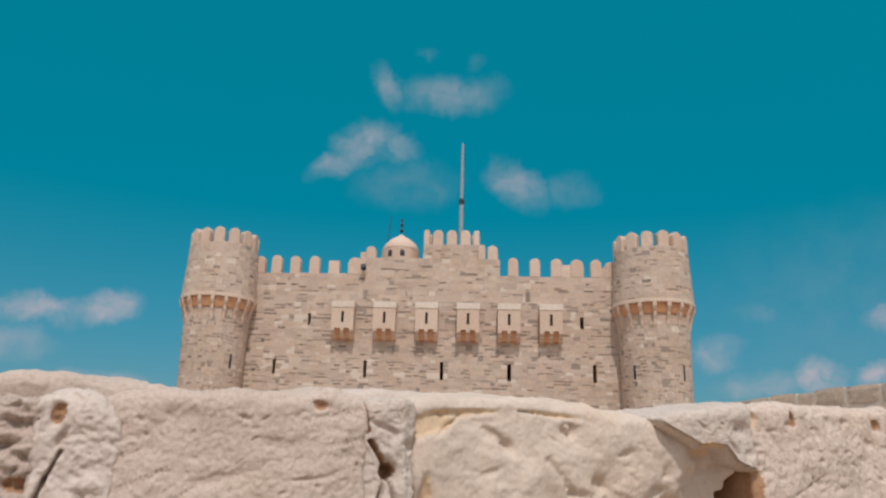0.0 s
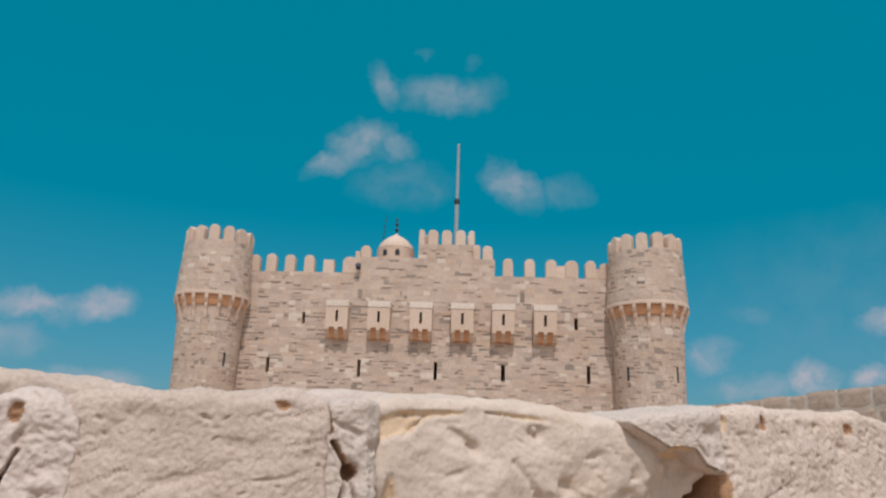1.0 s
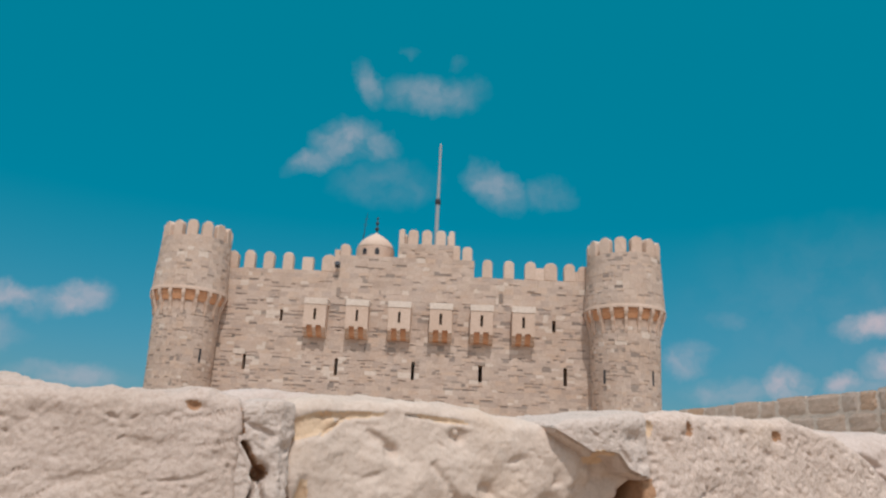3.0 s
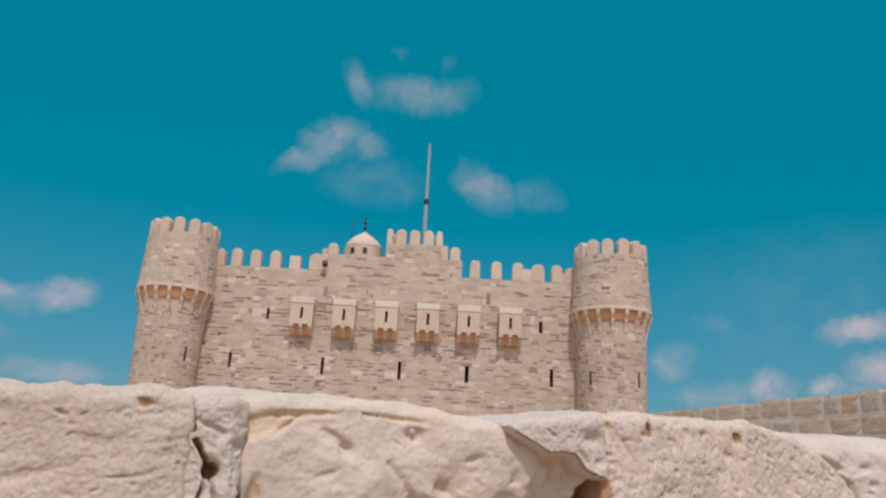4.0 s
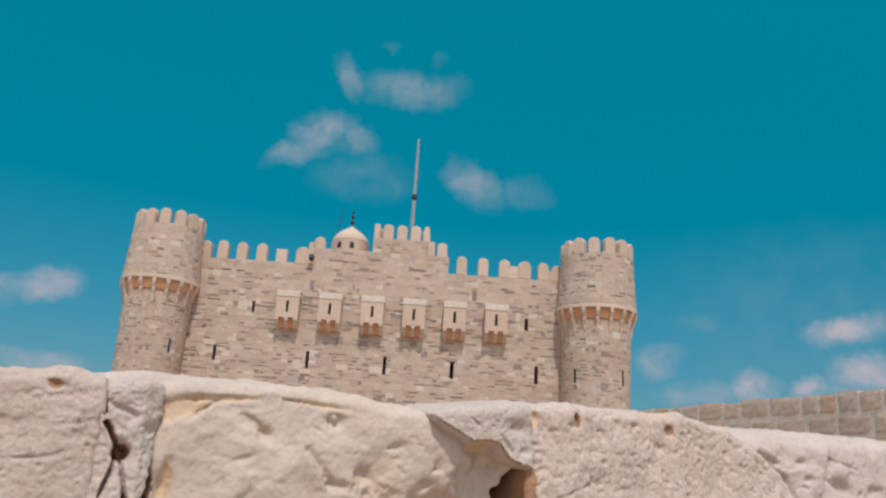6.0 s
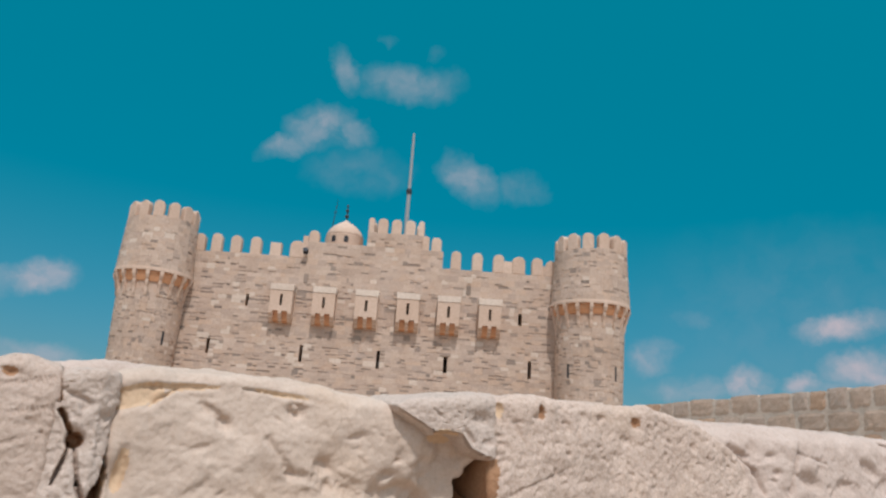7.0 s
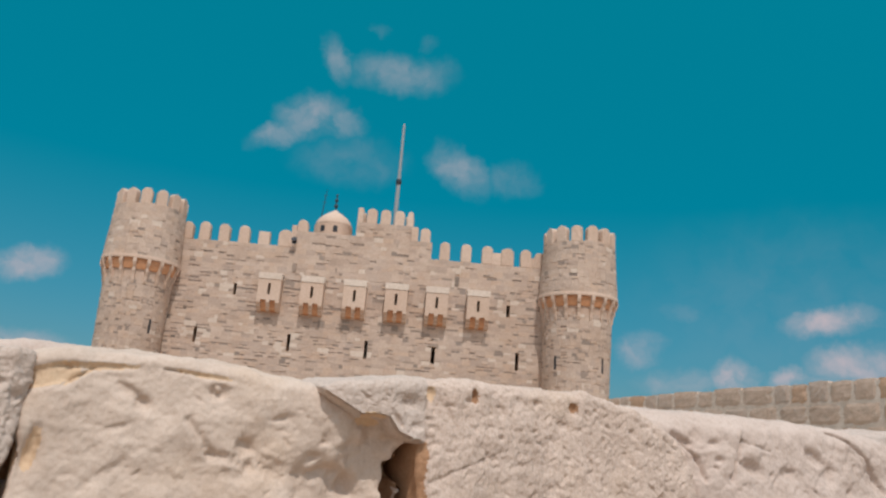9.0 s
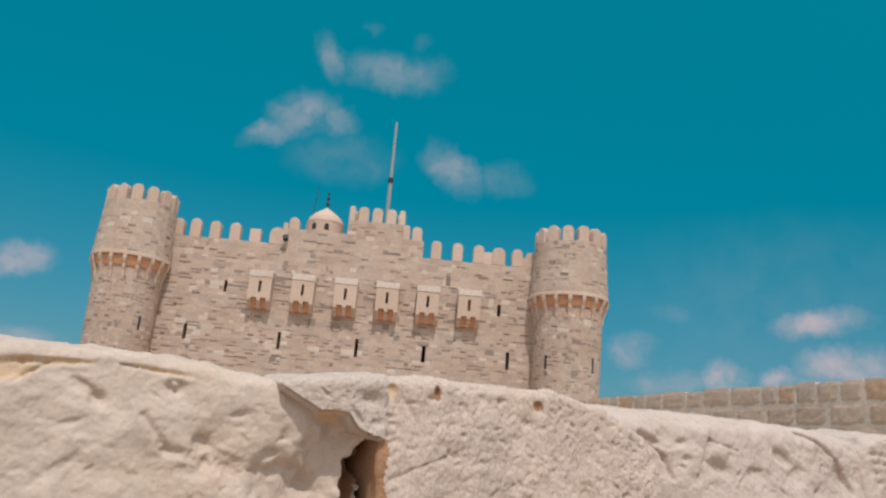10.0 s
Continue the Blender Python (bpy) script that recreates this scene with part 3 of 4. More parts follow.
# ---- boundary wall on the right ----
WALL_A, WALL_B, WALL_Z = Vector((9.7, -26.5, 0)), Vector((13.75, -41.0, 0)), 3.06


def worn_block(s0, s1, z0, z1, rng, back):
    """A squared stone with worn, bulging corners, about the middle of its top edge."""
    mid, nx, nz = (s0 + s1) / 2, 6, 5
    joint, bulge, seed = rng.uniform(0.003, 0.011), rng.uniform(0.014, 0.03), rng.uniform(0, 90)
    tilt = rng.uniform(-0.03, 0.03)
    verts, faces = [], []
    for k in range(nz + 1):
        for i in range(nx + 1):
            a, b = 2 * i / nx - 1, 2 * k / nz - 1
            edge = max(abs(a), abs(b)) ** 4
            round_off = 1 - 0.07 * (a * b) ** 4
            p = Vector((a * 3 + seed, b * 2, seed))
            x = a * ((s1 - s0) / 2 - joint) * (round_off + 0.04 * noise.noise(p))
            z = (z0 + z1) / 2 - z1 + b * ((z1 - z0) / 2 - joint) * (round_off + 0.05 * noise.noise(p + Vector((5, 5, 0)))) + tilt * x
            verts.append((x, bulge * (1 - edge) - 0.006 + 0.012 * noise.noise(p * 1.3), z))
    n = len(verts)
    verts += [(x, back, z) for x, y, z in verts[:]]
    at = lambda i, k: k * (nx + 1) + i
    faces += [(at(i, k), at(i, k + 1), at(i + 1, k + 1), at(i + 1, k)) for k in range(nz) for i in range(nx)]
    ring = [at(i, 0) for i in range(nx)] + [at(nx, k) for k in range(nz)] + [at(i, nz) for i in range(nx, 0, -1)] + [at(0, k) for k in range(nz, 0, -1)]
    faces += [(a, b, b + n, a + n) for a, b in zip(ring, ring[1:] + ring[:1])]
    mesh = bpy.data.meshes.new("stone")
    mesh.from_pydata(verts, [], faces)
    return mesh


def make_boundary_wall():
    rng = random.Random(11)
    along = (WALL_B - WALL_A).normalized()
    out = Vector((along.y, -along.x, 0))
    length = (WALL_B - WALL_A).length
    bm = box(bmesh.new(), 0, length, 0, 0.7, GROUND, WALL_Z - 0.06)
    turn = Matrix(((along.x, -out.x, 0, WALL_A.x), (along.y, -out.y, 0, WALL_A.y), (0, 0, 1, 0), (0, 0, 0, 1)))
    bmesh.ops.transform(bm, matrix=turn, verts=bm.verts)
    wall = tagged(part("wall_east", bm, WALL_MORTAR), "weathered boundary wall of large squared stones with pale mortar", "wall", kind="structure")
    turn_out = Matrix(((along.x, out.x, 0, WALL_A.x), (along.y, out.y, 0, WALL_A.y), (0, 0, 1, 0), (0, 0, 0, 1)))
    z, first = WALL_Z, True
    while z > 0.6:
        h = 0.46 if first else rng.uniform(0.38, 0.5)
        s = 0.0
        while s < length - 0.3:
            w = min(rng.uniform(0.45, 1.05), length - s)
            top = z + (rng.uniform(-0.03, 0.02) if first else 0)
            ob = part_mesh("stone", worn_block(s, s + w, z - h, top, rng, -0.66 if first else -0.05), BLOCKS, wall)
            ob.matrix_basis = turn_out @ Matrix.Translation((s + w / 2, 0, top))
            s += w
        z -= h
        first = False


make_boundary_wall()

# ---- broken stones along the low rubble wall in front of the camera ----
ROW = pose(3.2, -49.68, 0, 0, 0, 27)      # the rubble wall: x along it, y away from the camera
BED = 0.78                                # height of the bed on which the stones lie


def curve(rows, u):
    return float(np.interp(u, [r[0] for r in rows], [r[1] for r in rows]))


def boulder(label, mat, top, front, depth=0.2, bottom=None, ends=(0.03, 0.03), corner=0.022, seed=1, rough=(0.009, 0.004, 0.0012), pits=(), cracks=(),
            tooth=0.0, slope=0.06, lean=0.12, step=0.0022, name="broken_stone"):
    """A weathered stone. top, front, bottom: rows (x, height) and (x, setback) along the row; ends: how far both ends
    are rounded;
    pits: hollows (x, z, half width, half height, depth, tilt in degrees, 1 for an ochre
    and 2 for a brown lining, steepness); cracks: (x0, z0, x1, z1, half width, depth, lining);
    tooth: depth of slanting chisel marks."""
    u0, u1 = top[0][0], top[-1][0]
    count = max(24, int((u1 - u0) / step))
    off = Vector((seed * 7.3, seed * 3.1, seed * 1.7))
    grid = []
    for i in range(count + 1):
        u = u0 + (u1 - u0) * i / count
        near = min(1.0, (u - u0) / ends[0]), min(1.0, (u1 - u) / ends[1])
        pull = sum(e * (1 - math.sqrt(max(0.0, 1 - (1 - k) ** 2))) for e, k in zip(ends, near))
        zt, yf = curve(top, u) - 0.3 * pull, curve(front, u) + pull
        zb = curve(bottom, u) if bottom else BED
        r = min(corner, (zt - zb) * 0.4)
        rb = 0.006
        d = max(yf + depth - 0.4 * pull, yf + r + 0.03)
        section = [(y, zb) for y in np.linspace(d, yf + rb, 8)]
        leaning = lean * (zt - zb)
        low = zb + rb if bottom else 0.94
        zs = [] if bottom else [zb + (low - zb) * k / 8 for k in range(8)]
        zs += list(np.linspace(low, zt - r, max(14, int(0.15 / step))))
        section += [(yf - leaning * (zt - r - z) / max(0.01, zt - zb), z) for z in zs]
        section += [(yf + r - r * math.cos(a), zt - r + r * math.sin(a)) for a in np.linspace(0.08, math.pi / 2, 16)]
        section += [(y, zt + slope * (y - yf - r)) for y in np.linspace(yf + r, d, 26)[1:]]
        section += [(d + 0.003, z) for z in np.linspace(zt, zb, 6)[1:]]
        grid.append([(u, y, z) for y, z in section])
    g = np.array(grid)
    du, ds = np.gradient(g, axis=0), np.gradient(g, axis=1)
    normal = np.cross(du, ds)
    normal /= np.maximum(1e-9, np.linalg.norm(normal, axis=2, keepdims=True))
    n1, n2, m = g.shape[0], g.shape[1], np.zeros(g.shape[:2])
    for i in range(n1):
        for k in range(n2):
            p = Vector(g[i, k]) * 8.0 + off
            v = rough[0] * noise.fractal(p * 1.1, 0.9, 2.1, 3) + rough[1] * noise.fractal(p * 4.2, 0.8, 2.1, 4)
            v -= rough[2] * 2.5 * max(0.0, noise.noise(p * 13) - 0.12)
            v += rough[2] * noise.noise(p * 27)
            m[i, k] = v
    u, z = g[:, :, 0], g[:, :, 2]
    facing = np.clip(-normal[:, :, 1] * 1.6, 0, 1)
    wobble = np.array([[noise.noise(Vector(q) * 60 + off) for q in row] for row in g]) * 0.35
    ragged = wobble + np.array([[noise.noise(Vector(q) * 190 + off) for q in row] for row in g]) * 0.28
    tint, carve = np.zeros(m.shape, int), np.zeros(m.shape)      # carve: how far the face is cut back
    for pu, pz, w, h, deep, *more in pits:
        c, s = math.cos(radians(more[0] if more else 0)), math.sin(radians(more[0] if more else 0))
        a, b = (u - pu) * c + (z - pz) * s, (z - pz) * c - (u - pu) * s
        q = (a / w) ** 2 + (b / h) ** 2 + (wobble if deep > 0.012 else ragged)
        carve += facing * deep / (1 + np.maximum(q, 0) ** (more[2] if len(more) > 2 else 2.2))
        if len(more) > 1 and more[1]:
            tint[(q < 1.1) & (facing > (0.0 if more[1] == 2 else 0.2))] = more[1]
    for x0, z0, x1, z1, w, deep, *more in cracks:
        t = np.clip(((u - x0) * (x1 - x0) + (z - z0) * (z1 - z0)) / ((x1 - x0) ** 2 + (z1 - z0) ** 2), 0, 1)
        away = np.hypot(u - x0 - t * (x1 - x0), z - z0 - t * (z1 - z0)) / w + (wobble if deep > 0.012 else ragged)
        carve += facing * deep * np.clip((1.2 - np.abs(away)) * (2.5 if more else 1), 0, 1)
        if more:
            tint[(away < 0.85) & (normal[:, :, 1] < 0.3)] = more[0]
    if tooth:
        rows = np.clip(np.sin((z - 0.36 * u) * 190 + 2 * np.sin(u * 13)) - 0.6, 0, 1) * 2.5
        ticks = np.clip(0.5 + np.sin((u + 0.35 * z) * 1250 + 3 * np.sin(z * 40)), 0, 1)
        carve += facing * tooth * rows * ticks * np.clip(0.3 + np.sin(u * 21 + 1) + np.sin(z * 37 + u * 17), 0, 1)
    g = g + normal * m[:, :, None]
    g[:, :, 1] += np.minimum(carve, 0.45 * depth)
    verts = [tuple(ROW @ Vector(p)) for p in g.reshape(-1, 3)]
    faces = [(i * n2 + k, (i + 1) * n2 + k, (i + 1) * n2 + (k + 1) % n2, i * n2 + (k + 1) % n2) for i in range(n1 - 1) for k in range(n2)]
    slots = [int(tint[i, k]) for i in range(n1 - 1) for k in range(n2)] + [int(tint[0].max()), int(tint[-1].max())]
    faces += [tuple(range(n2)), tuple((n1 - 1) * n2 + k for k in range(n2))[::-1]]
    mesh = bpy.data.meshes.new(name)
    mesh.from_pydata(verts, [], faces)
    mesh.update()
    ob = part_mesh(name, mesh, [mat, ROCK_OCHRE, ROCK_BROWN], smooth=True)
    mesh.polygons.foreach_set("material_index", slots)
    return tagged(ob, label, "stone", "stones of the rubble wall")


def flat(y):
    return [(-50, y), (50, y)]


def scattered(seed, count, u0, u1, z0, z1, size=1.0):
    """Small hollows strewn over a face."""
    rng = random.Random(seed)
    return [(rng.uniform(u0, u1), rng.uniform(z0, z1), size * rng.uniform(0.003, 0.011), size * rng.uniform(0.0018, 0.0045), size * rng.uniform(0.0015, 0.005),
             rng.uniform(-50, 50)) for _ in range(count)]


def make_bed():
    """The lower part of the rubble wall, on which the broken stones lie."""
    bm = bmesh.new()
    rng = random.Random(21)
    grid = [[bm.verts.new(ROW @ Vector((u, y + rng.uniform(-0.01, 0.01), z))) for y, z in ((-0.1, GROUND - 0.05), (-0.08, 0.2), (-0.06, BED), (0.5, BED), (0.55, 0.2), (0.6, GROUND - 0.05))]
            for u in np.linspace(-1.6, 3.4, 60)]
    for a, b in zip(grid, grid[1:]):
        for k in range(5):
            bm.faces.new((a[k], b[k], b[k + 1], a[k + 1]))
    bm.faces.new(grid[0])
    bm.faces.new(grid[-1][::-1])
    tagged(part("wall_rubble", bm, ROCK, smooth=True), "low rubble wall carrying broken limestone blocks", "wall", kind="structure")


make_bed()
boulder("dark pitted limestone block with deep hollows", ROCK_DARK, [(-0.8, 1.08), (-0.5, 1.1), (-0.37, 1.097), (-0.334, 1.093)], [(-0.8, 0.12), (-0.5, 0.075), (-0.33, 0.032)], seed=2,
        ends=(0.03, 0.006), rough=(0.008, 0.009, 0.0024),
        pits=[(-0.352, 1.066, 0.012, 0.005, 0.011, -15), (-0.366, 1.045, 0.014, 0.006, 0.012, 10), (-0.347, 1.035, 0.01, 0.005, 0.01, -20),
              (-0.345, 1.008, 0.014, 0.007, 0.014, 0, 2), (-0.38, 1.02, 0.012, 0.008, 0.013), (-0.4, 1.06, 0.02, 0.008, 0.013), (-0.36, 1.083, 0.02, 0.003, 0.006, -8)]
        + scattered(45, 30, -0.42, -0.335, 0.98, 1.09, 0.8))
boulder("rounded limestone block behind the chiselled one", ROCK_TOOLED, [(-0.8, 1.11), (-0.45, 1.124), (-0.33, 1.133), (-0.253, 1.128), (-0.2, 1.12), (-0.14, 1.116), (-0.1, 1.122), (-0.08, 1.12), (-0.06, 1.1)], flat(0.14), seed=3, step=0.004)
boulder("grey flaking limestone lump with a brown hollow", ROCK_PALE, [(-0.338, 1.094), (-0.32, 1.103), (-0.295, 1.102), (-0.278, 1.096), (-0.258, 1.08)], [(-0.338, 0.032), (-0.3, 0.02), (-0.258, 0.015)],
        depth=0.1, seed=4, ends=(0.004, 0.006), rough=(0.005, 0.004, 0.0016), step=0.0016,
        pits=[(-0.319, 1.078, 0.0065, 0.010, 0.009, 0, 2, 3), (-0.308, 1.098, 0.009, 0.004, 0.006, -10), (-0.297, 1.06, 0.01, 0.006, 0.003), (-0.313, 1.053, 0.004, 0.008, 0.01, -20),
              (-0.337, 1.075, 0.004, 0.013, 0.012)] + scattered(46, 20, -0.33, -0.27, 0.98, 1.09, 0.6),
        cracks=[(-0.312, 1.042, -0.323, 1.015, 0.002, 0.014), (-0.323, 1.015, -0.333, 0.98, 0.0026, 0.018)])
boulder("warm limestone block with slanting chisel marks", ROCK_TOOLED, [(-0.3, 1.09), (-0.26, 1.106), (-0.205, 1.111), (-0.173, 1.109), (-0.14, 1.115), (-0.124, 1.111), (-0.09, 1.113), (-0.07, 1.116), (-0.058, 1.12), (-0.045, 1.122),
                                                                                 (-0.03, 1.119), (-0.008, 1.113)],
        [(-0.31, 0.03), (-0.15, -0.006), (0.01, -0.018)], seed=5, ends=(0.04, 0.006), tooth=0.0024, step=0.0014, rough=(0.004, 0.002, 0.0009),
        pits=[(-0.0605, 1.098, 0.0085, 0.005, 0.006, -10, 2, 3), (-0.2, 1.081, 0.012, 0.012, 0.002), (-0.266, 1.068, 0.006, 0.006, 0.005), (-0.1, 1.055, 0.02, 0.006, 0.003),
              (-0.03, 1.045, 0.01, 0.006, 0.003), (-0.16, 1.02, 0.03, 0.005, 0.003, 15), (-0.04, 1.028, 0.022, 0.0025, 0.0015, 22), (-0.075, 1.02, 0.012, 0.002, 0.003, 5)]
        + scattered(43, 34, -0.27, -0.01, 0.97, 1.09, 0.6))
boulder("grey-white broken limestone wedge between two blocks", ROCK_GREY, [(-0.013, 1.1), (0.0, 1.106), (0.034, 1.112), (0.054, 1.108)], [(-0.015, -0.014), (0.012, -0.026), (0.035, -0.024), (0.056, -0.008)],
        depth=0.13, seed=6, ends=(0.004, 0.007), rough=(0.0035, 0.0032, 0.0012), corner=0.012, step=0.0014,
        pits=[(0.013, 1.077, 0.017, 0.0035, 0.006, -22), (0.02, 1.066, 0.006, 0.005, 0.004), (0.016, 1.031, 0.0085, 0.0085, 0.03, -8, 2, 4), (0.042, 1.058, 0.01, 0.006, 0.004)]
        + scattered(44, 26, -0.005, 0.05, 0.97, 1.1, 0.55),
        cracks=[(-0.011, 1.1, -0.006, 1.073, 0.0022, 0.022, 2), (-0.003, 1.062, 0.009, 1.04, 0.0024, 0.02, 2), (0.011, 1.026, 0.001, 0.985, 0.0022, 0.02), (0.018, 1.021, 0.026, 0.985, 0.0022, 0.018),
                (0.026, 0.985, 0.04, 0.955, 0.003, 0.02), (0.058, 1.02, 0.05, 0.97, 0.007, 0.05, 2), (0.05, 0.975, 0.045, 0.93, 0.011, 0.07)])
boulder("large smooth cream limestone block with an ochre hollow", ROCK, [(0.052, 1.112), (0.088, 1.124), (0.13, 1.123), (0.19, 1.128), (0.24, 1.126), (0.32, 1.12), (0.42, 1.114), (0.549, 1.1)],
        [(0.05, -0.002), (0.12, 0.004), (0.28, 0.0), (0.4, -0.004), (0.54, -0.006)], seed=7, ends=(0.006, 0.01), rough=(0.009, 0.0022, 0.0006), corner=0.024, step=0.0018,
        pits=[(0.07, 1.084, 0.036, 0.0125, 0.006, 18, 1, 4), (0.128, 1.102, 0.042, 0.0042, 0.005, 6, 1, 4), (0.105, 1.088, 0.022, 0.002, 0.005, 38, 1), (0.164, 1.075, 0.021, 0.006, 0.007, -32), (0.179, 1.062, 0.009, 0.008, 0.008),
              (0.25, 1.104, 0.034, 0.003, 0.005, -4, 1), (0.27, 1.086, 0.011, 0.009, 0.008, 0, 0, 3), (0.268, 1.089, 0.004, 0.004, -0.006), (0.311, 1.018, 0.013, 0.011, 0.008, 0, 0, 3),
              (0.345, 1.0, 0.025, 0.01, 0.007, -20), (0.3, 0.985, 0.02, 0.008, 0.005), (0.15, 0.98, 0.03, 0.006, 0.003, 40), (0.15, 1.03, 0.016, 0.004, 0.003, 20), (0.355, 1.06, 0.014, 0.004, 0.004, 15),
              (0.49, 1.0, 0.046, 0.062, 0.026, -10, 0, 3.5), (0.478, 1.066, 0.018, 0.006, 0.003, 0, 1), (0.432, 0.968, 0.05, 0.036, 0.032, -15, 0, 3), (0.42, 1.04, 0.006, 0.008, 0.005), (0.405, 1.015, 0.01, 0.006, 0.005),
              (0.068, 1.0, 0.007, 0.026, 0.008, -8, 1, 3)] + scattered(42, 26, 0.1, 0.42, 0.95, 1.08, 0.7),
        cracks=[(0.547, 1.033, 0.538, 1.0, 0.012, 0.07, 2), (0.538, 1.005, 0.526, 0.93, 0.018, 0.08, 2), (0.237, 1.046, 0.268, 1.009, 0.007, 0.0045), (0.268, 1.009, 0.319, 0.998, 0.008, 0.0045),
                (0.319, 0.998, 0.36, 0.984, 0.009, 0.005), (0.2, 1.108, 0.22, 1.106, 0.002, 0.004)])
boulder("overhanging flake of weathered grey limestone", ROCK_GREY, [(0.402, 1.108), (0.42, 1.117), (0.46, 1.124), (0.5, 1.131), (0.564, 1.138)], [(0.4, -0.022), (0.44, -0.036), (0.5, -0.04), (0.535, -0.033), (0.564, -0.022)],
        depth=0.13, seed=8, bottom=[(0.402, 1.099), (0.416, 1.091), (0.454, 1.069), (0.475, 1.072), (0.495, 1.07), (0.512, 1.05), (0.54, 1.042), (0.564, 1.04)], ends=(0.004, 0.008), corner=0.02,
        rough=(0.004, 0.0018, 0.0007), lean=0.1, step=0.0014,
        pits=[(0.532, 1.098, 0.02, 0.009, 0.007), (0.473, 1.072, 0.02, 0.006, 0.004, 0, 1), (0.46, 1.1, 0.012, 0.002, 0.002, -35), (0.51, 1.072, 0.012, 0.004, 0.005, -50), (0.545, 1.066, 0.01, 0.005, 0.005)]
        + scattered(47, 16, 0.43, 0.55, 1.06, 1.125, 0.45))
boulder("rough limestone block covered with small pits", ROCK_PITTED, [(0.553, 1.125), (0.58, 1.14), (0.64, 1.142), (0.69, 1.144), (0.765, 1.147), (0.81, 1.143), (0.895, 1.151), (1.0, 1.137), (1.05, 1.122),
                                                                        (1.09, 1.105), (1.14, 1.078), (1.165, 1.035), (1.18, 0.97)],
        [(0.55, -0.018), (0.64, -0.018), (0.79, 0.004), (1.0, 0.01), (1.19, 0.03)], seed=9, ends=(0.006, 0.03), rough=(0.006, 0.0027, 0.0013), slope=0.0, step=0.002,
        pits=[(0.571, 1.113, 0.0065, 0.011, 0.011, 0, 1, 3), (0.647, 1.118, 0.0055, 0.01, 0.01, 0, 2, 3), (0.855, 1.12, 0.009, 0.008, 0.007, 0, 2, 3), (0.6, 1.09, 0.005, 0.014, 0.005, 30),
              (0.7, 1.1, 0.006, 0.012, 0.005, 25), (0.83, 1.09, 0.012, 0.007, 0.006), (0.98, 1.04, 0.02, 0.006, 0.004, -30)]
        + scattered(41, 190, 0.565, 1.14, 0.95, 1.13, 0.8), cracks=[(0.555, 1.04, 0.555, 0.94, 0.012, 0.003, 2), (0.57, 0.99, 0.67, 1.03, 0.002, 0.002), (0.6, 1.005, 0.7, 1.04, 0.002, 0.0025)])
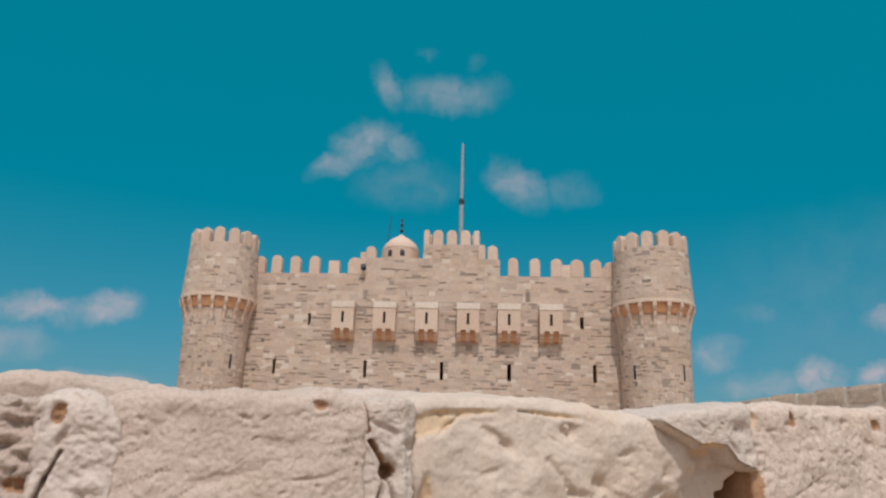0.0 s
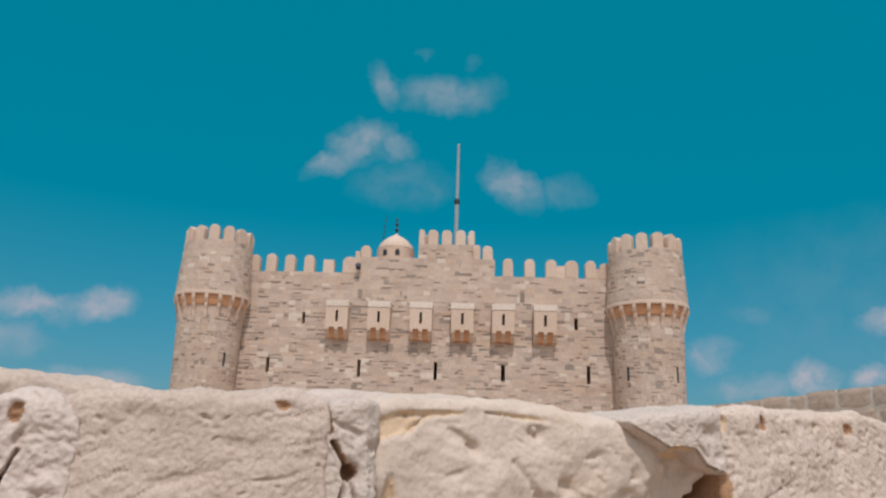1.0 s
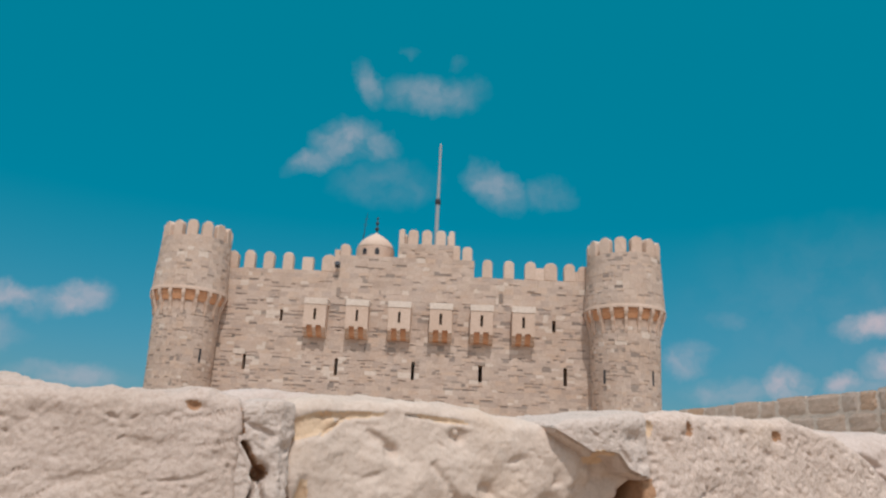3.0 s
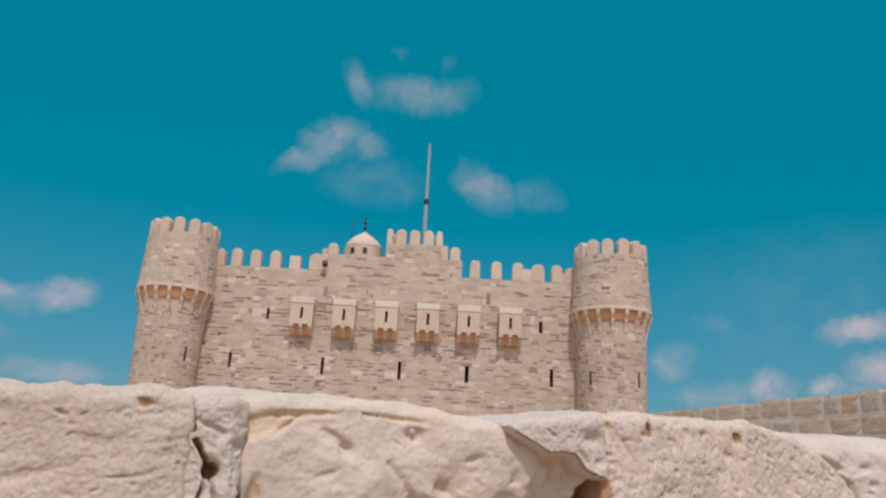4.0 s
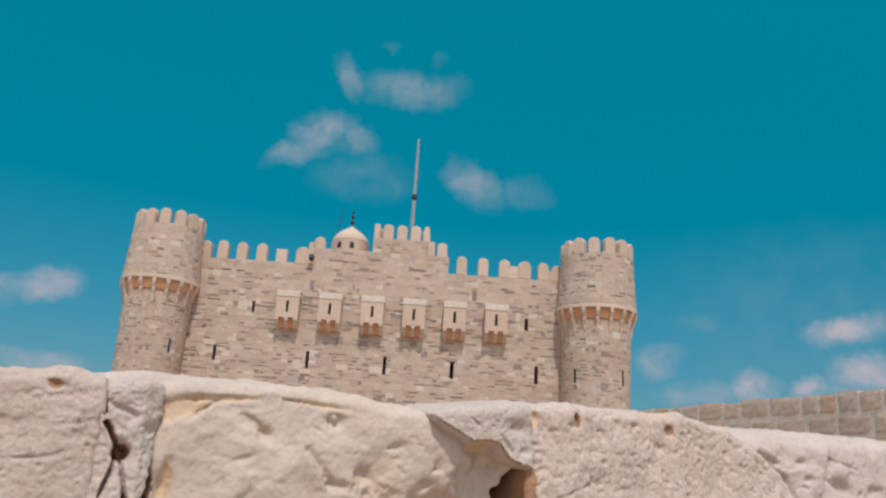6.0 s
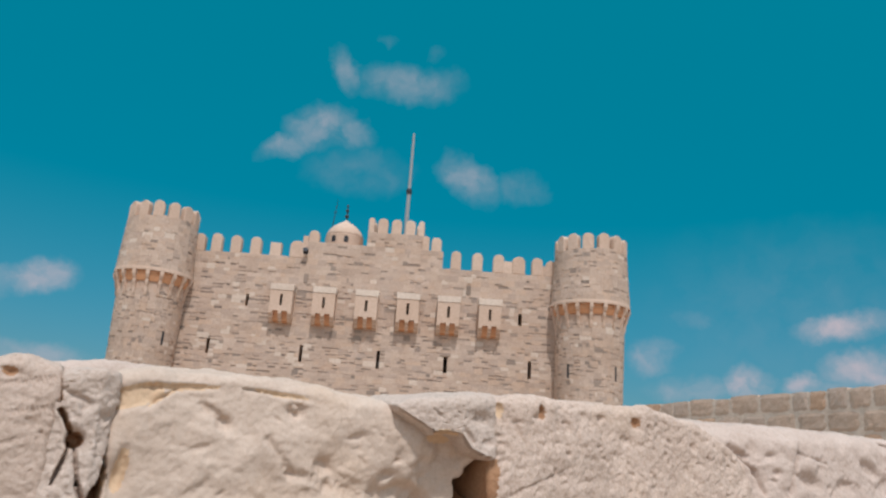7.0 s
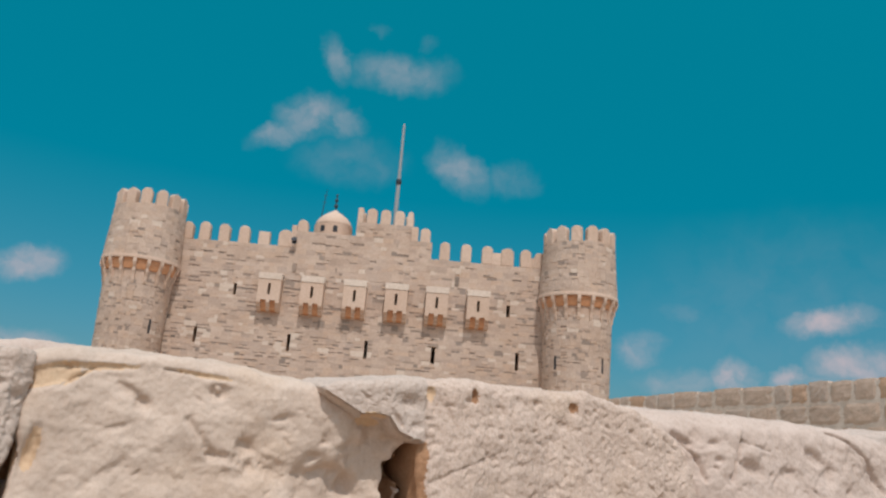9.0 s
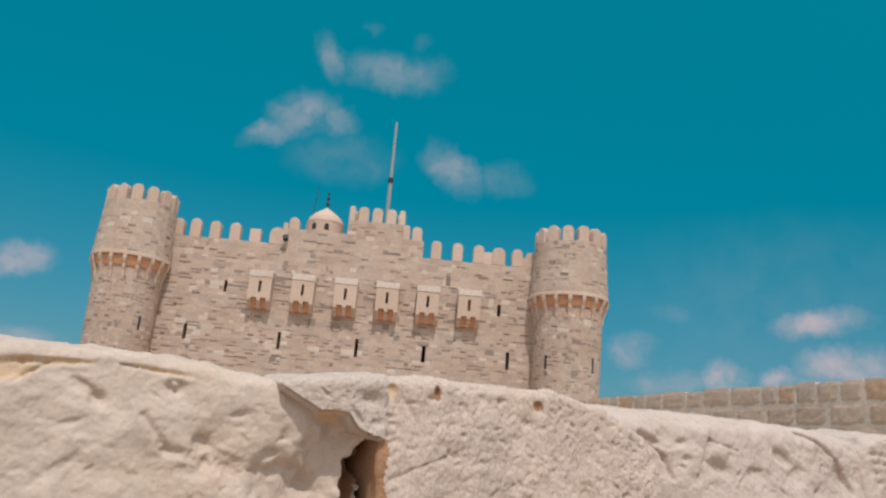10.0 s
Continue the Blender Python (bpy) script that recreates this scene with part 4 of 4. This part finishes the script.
boulder("pale cracked limestone block with broken corners", ROCK_PALE, [(0.98, 1.11), (1.07, 1.14), (1.13, 1.146), (1.33, 1.152), (1.54, 1.152), (1.68, 1.15), (1.78, 1.143), (1.84, 1.11)],
        [(0.98, 0.11), (1.1, 0.09), (1.2, 0.06), (1.28, 0.035), (1.5, 0.03), (1.84, 0.04)], seed=10, step=0.0028, rough=(0.0055, 0.0036, 0.0012), corner=0.05,
        pits=[(1.325, 1.047, 0.032, 0.012, 0.012, -14), (1.33, 1.08, 0.02, 0.012, -0.006, 0, 0, 3), (1.517, 1.081, 0.026, 0.013, 0.012, -25, 0, 3), (1.56, 1.05, 0.02, 0.02, 0.01, 40), (1.43, 1.04, 0.03, 0.014, 0.006),
              (1.235, 1.09, 0.008, 0.006, 0.008), (1.245, 1.06, 0.008, 0.006, 0.008), (1.72, 1.05, 0.025, 0.03, 0.012, 40)] + scattered(48, 14, 1.2, 1.75, 1.0, 1.09, 1.2),
        cracks=[(1.155, 1.1, 1.185, 1.085, 0.007, 0.012), (1.169, 1.088, 1.199, 1.059, 0.004, 0.014), (1.199, 1.059, 1.214, 1.02, 0.004, 0.014), (1.302, 1.1, 1.268, 1.026, 0.005, 0.012),
                (1.3, 1.1, 1.38, 1.085, 0.003, 0.005), (1.585, 1.14, 1.65, 1.118, 0.004, 0.012), (1.65, 1.118, 1.715, 1.08, 0.0055, 0.011), (1.715, 1.08, 1.76, 1.02, 0.009, 0.011)])
boulder("layered pale limestone block at the end of the wall", ROCK_PALE, [(1.8, 1.12), (1.83, 1.145), (1.9, 1.157), (2.1, 1.16), (2.5, 1.15)], flat(0.03), seed=12, step=0.004, rough=(0.007, 0.005, 0.0012),
        cracks=[(1.83, 1.11, 2.05, 1.108, 0.003, 0.008), (1.83, 1.09, 2.05, 1.086, 0.003, 0.008), (1.83, 1.07, 2.05, 1.064, 0.003, 0.008), (1.83, 1.05, 2.05, 1.042, 0.003, 0.008)])
boulder("pale flat limestone block behind the cream one", ROCK_PALE, [(-0.07, 1.118), (0.011, 1.127), (0.04, 1.133), (0.09, 1.132), (0.143, 1.13), (0.25, 1.132), (0.34, 1.123), (0.5, 1.12)], flat(0.09), seed=13, step=0.003,
        rough=(0.004, 0.002, 0.0006))
# added filler, so that the gap between the blocks ends in brown
boulder("brown block added to close the gap behind", ROCK_BROWN, [(0.44, 1.06), (0.56, 1.09), (0.75, 1.08)], flat(0.22), seed=14, step=0.006)

# ---- stones of the front wall, last ----
gaps = holes + [(x - 0.8, x + 0.8, 9.2, 11.3) for x in BOXES] + [(-4.95, -4.65, 12.15, 12.75), (6.21, 6.51, 12.15, 12.8), (4.72, 5.42, 7.84, 8.06)]
pale = [(x - 0.8, x + 0.8, z0 - 0.2, z1 + 0.2) for x, w, z0, z1 in SLITS]
rng = random.Random(3)
place_stones(lay_stones(-13.4, 13.4, 4.0, WALL_TOP, rng, gaps=gaps, pale=pale), lambda s, o, z: (s, -o, z), front_wall, 300,
             lambda m: -5.0 < m[0] < 11.0 and 5.6 < m[1] < 9.1)
place_stones(lay_stones(-5.3, 4.46, WALL_TOP + 0.02, 15.1, rng), lambda s, o, z: (s, 0.09 - o, z), middle, 100, lambda m: True)
place_stones(lay_stones(-0.9, 3.0, 15.1, 16.18, rng), lambda s, o, z: (s, 0.27 - o, z), keep, 60, lambda m: True)
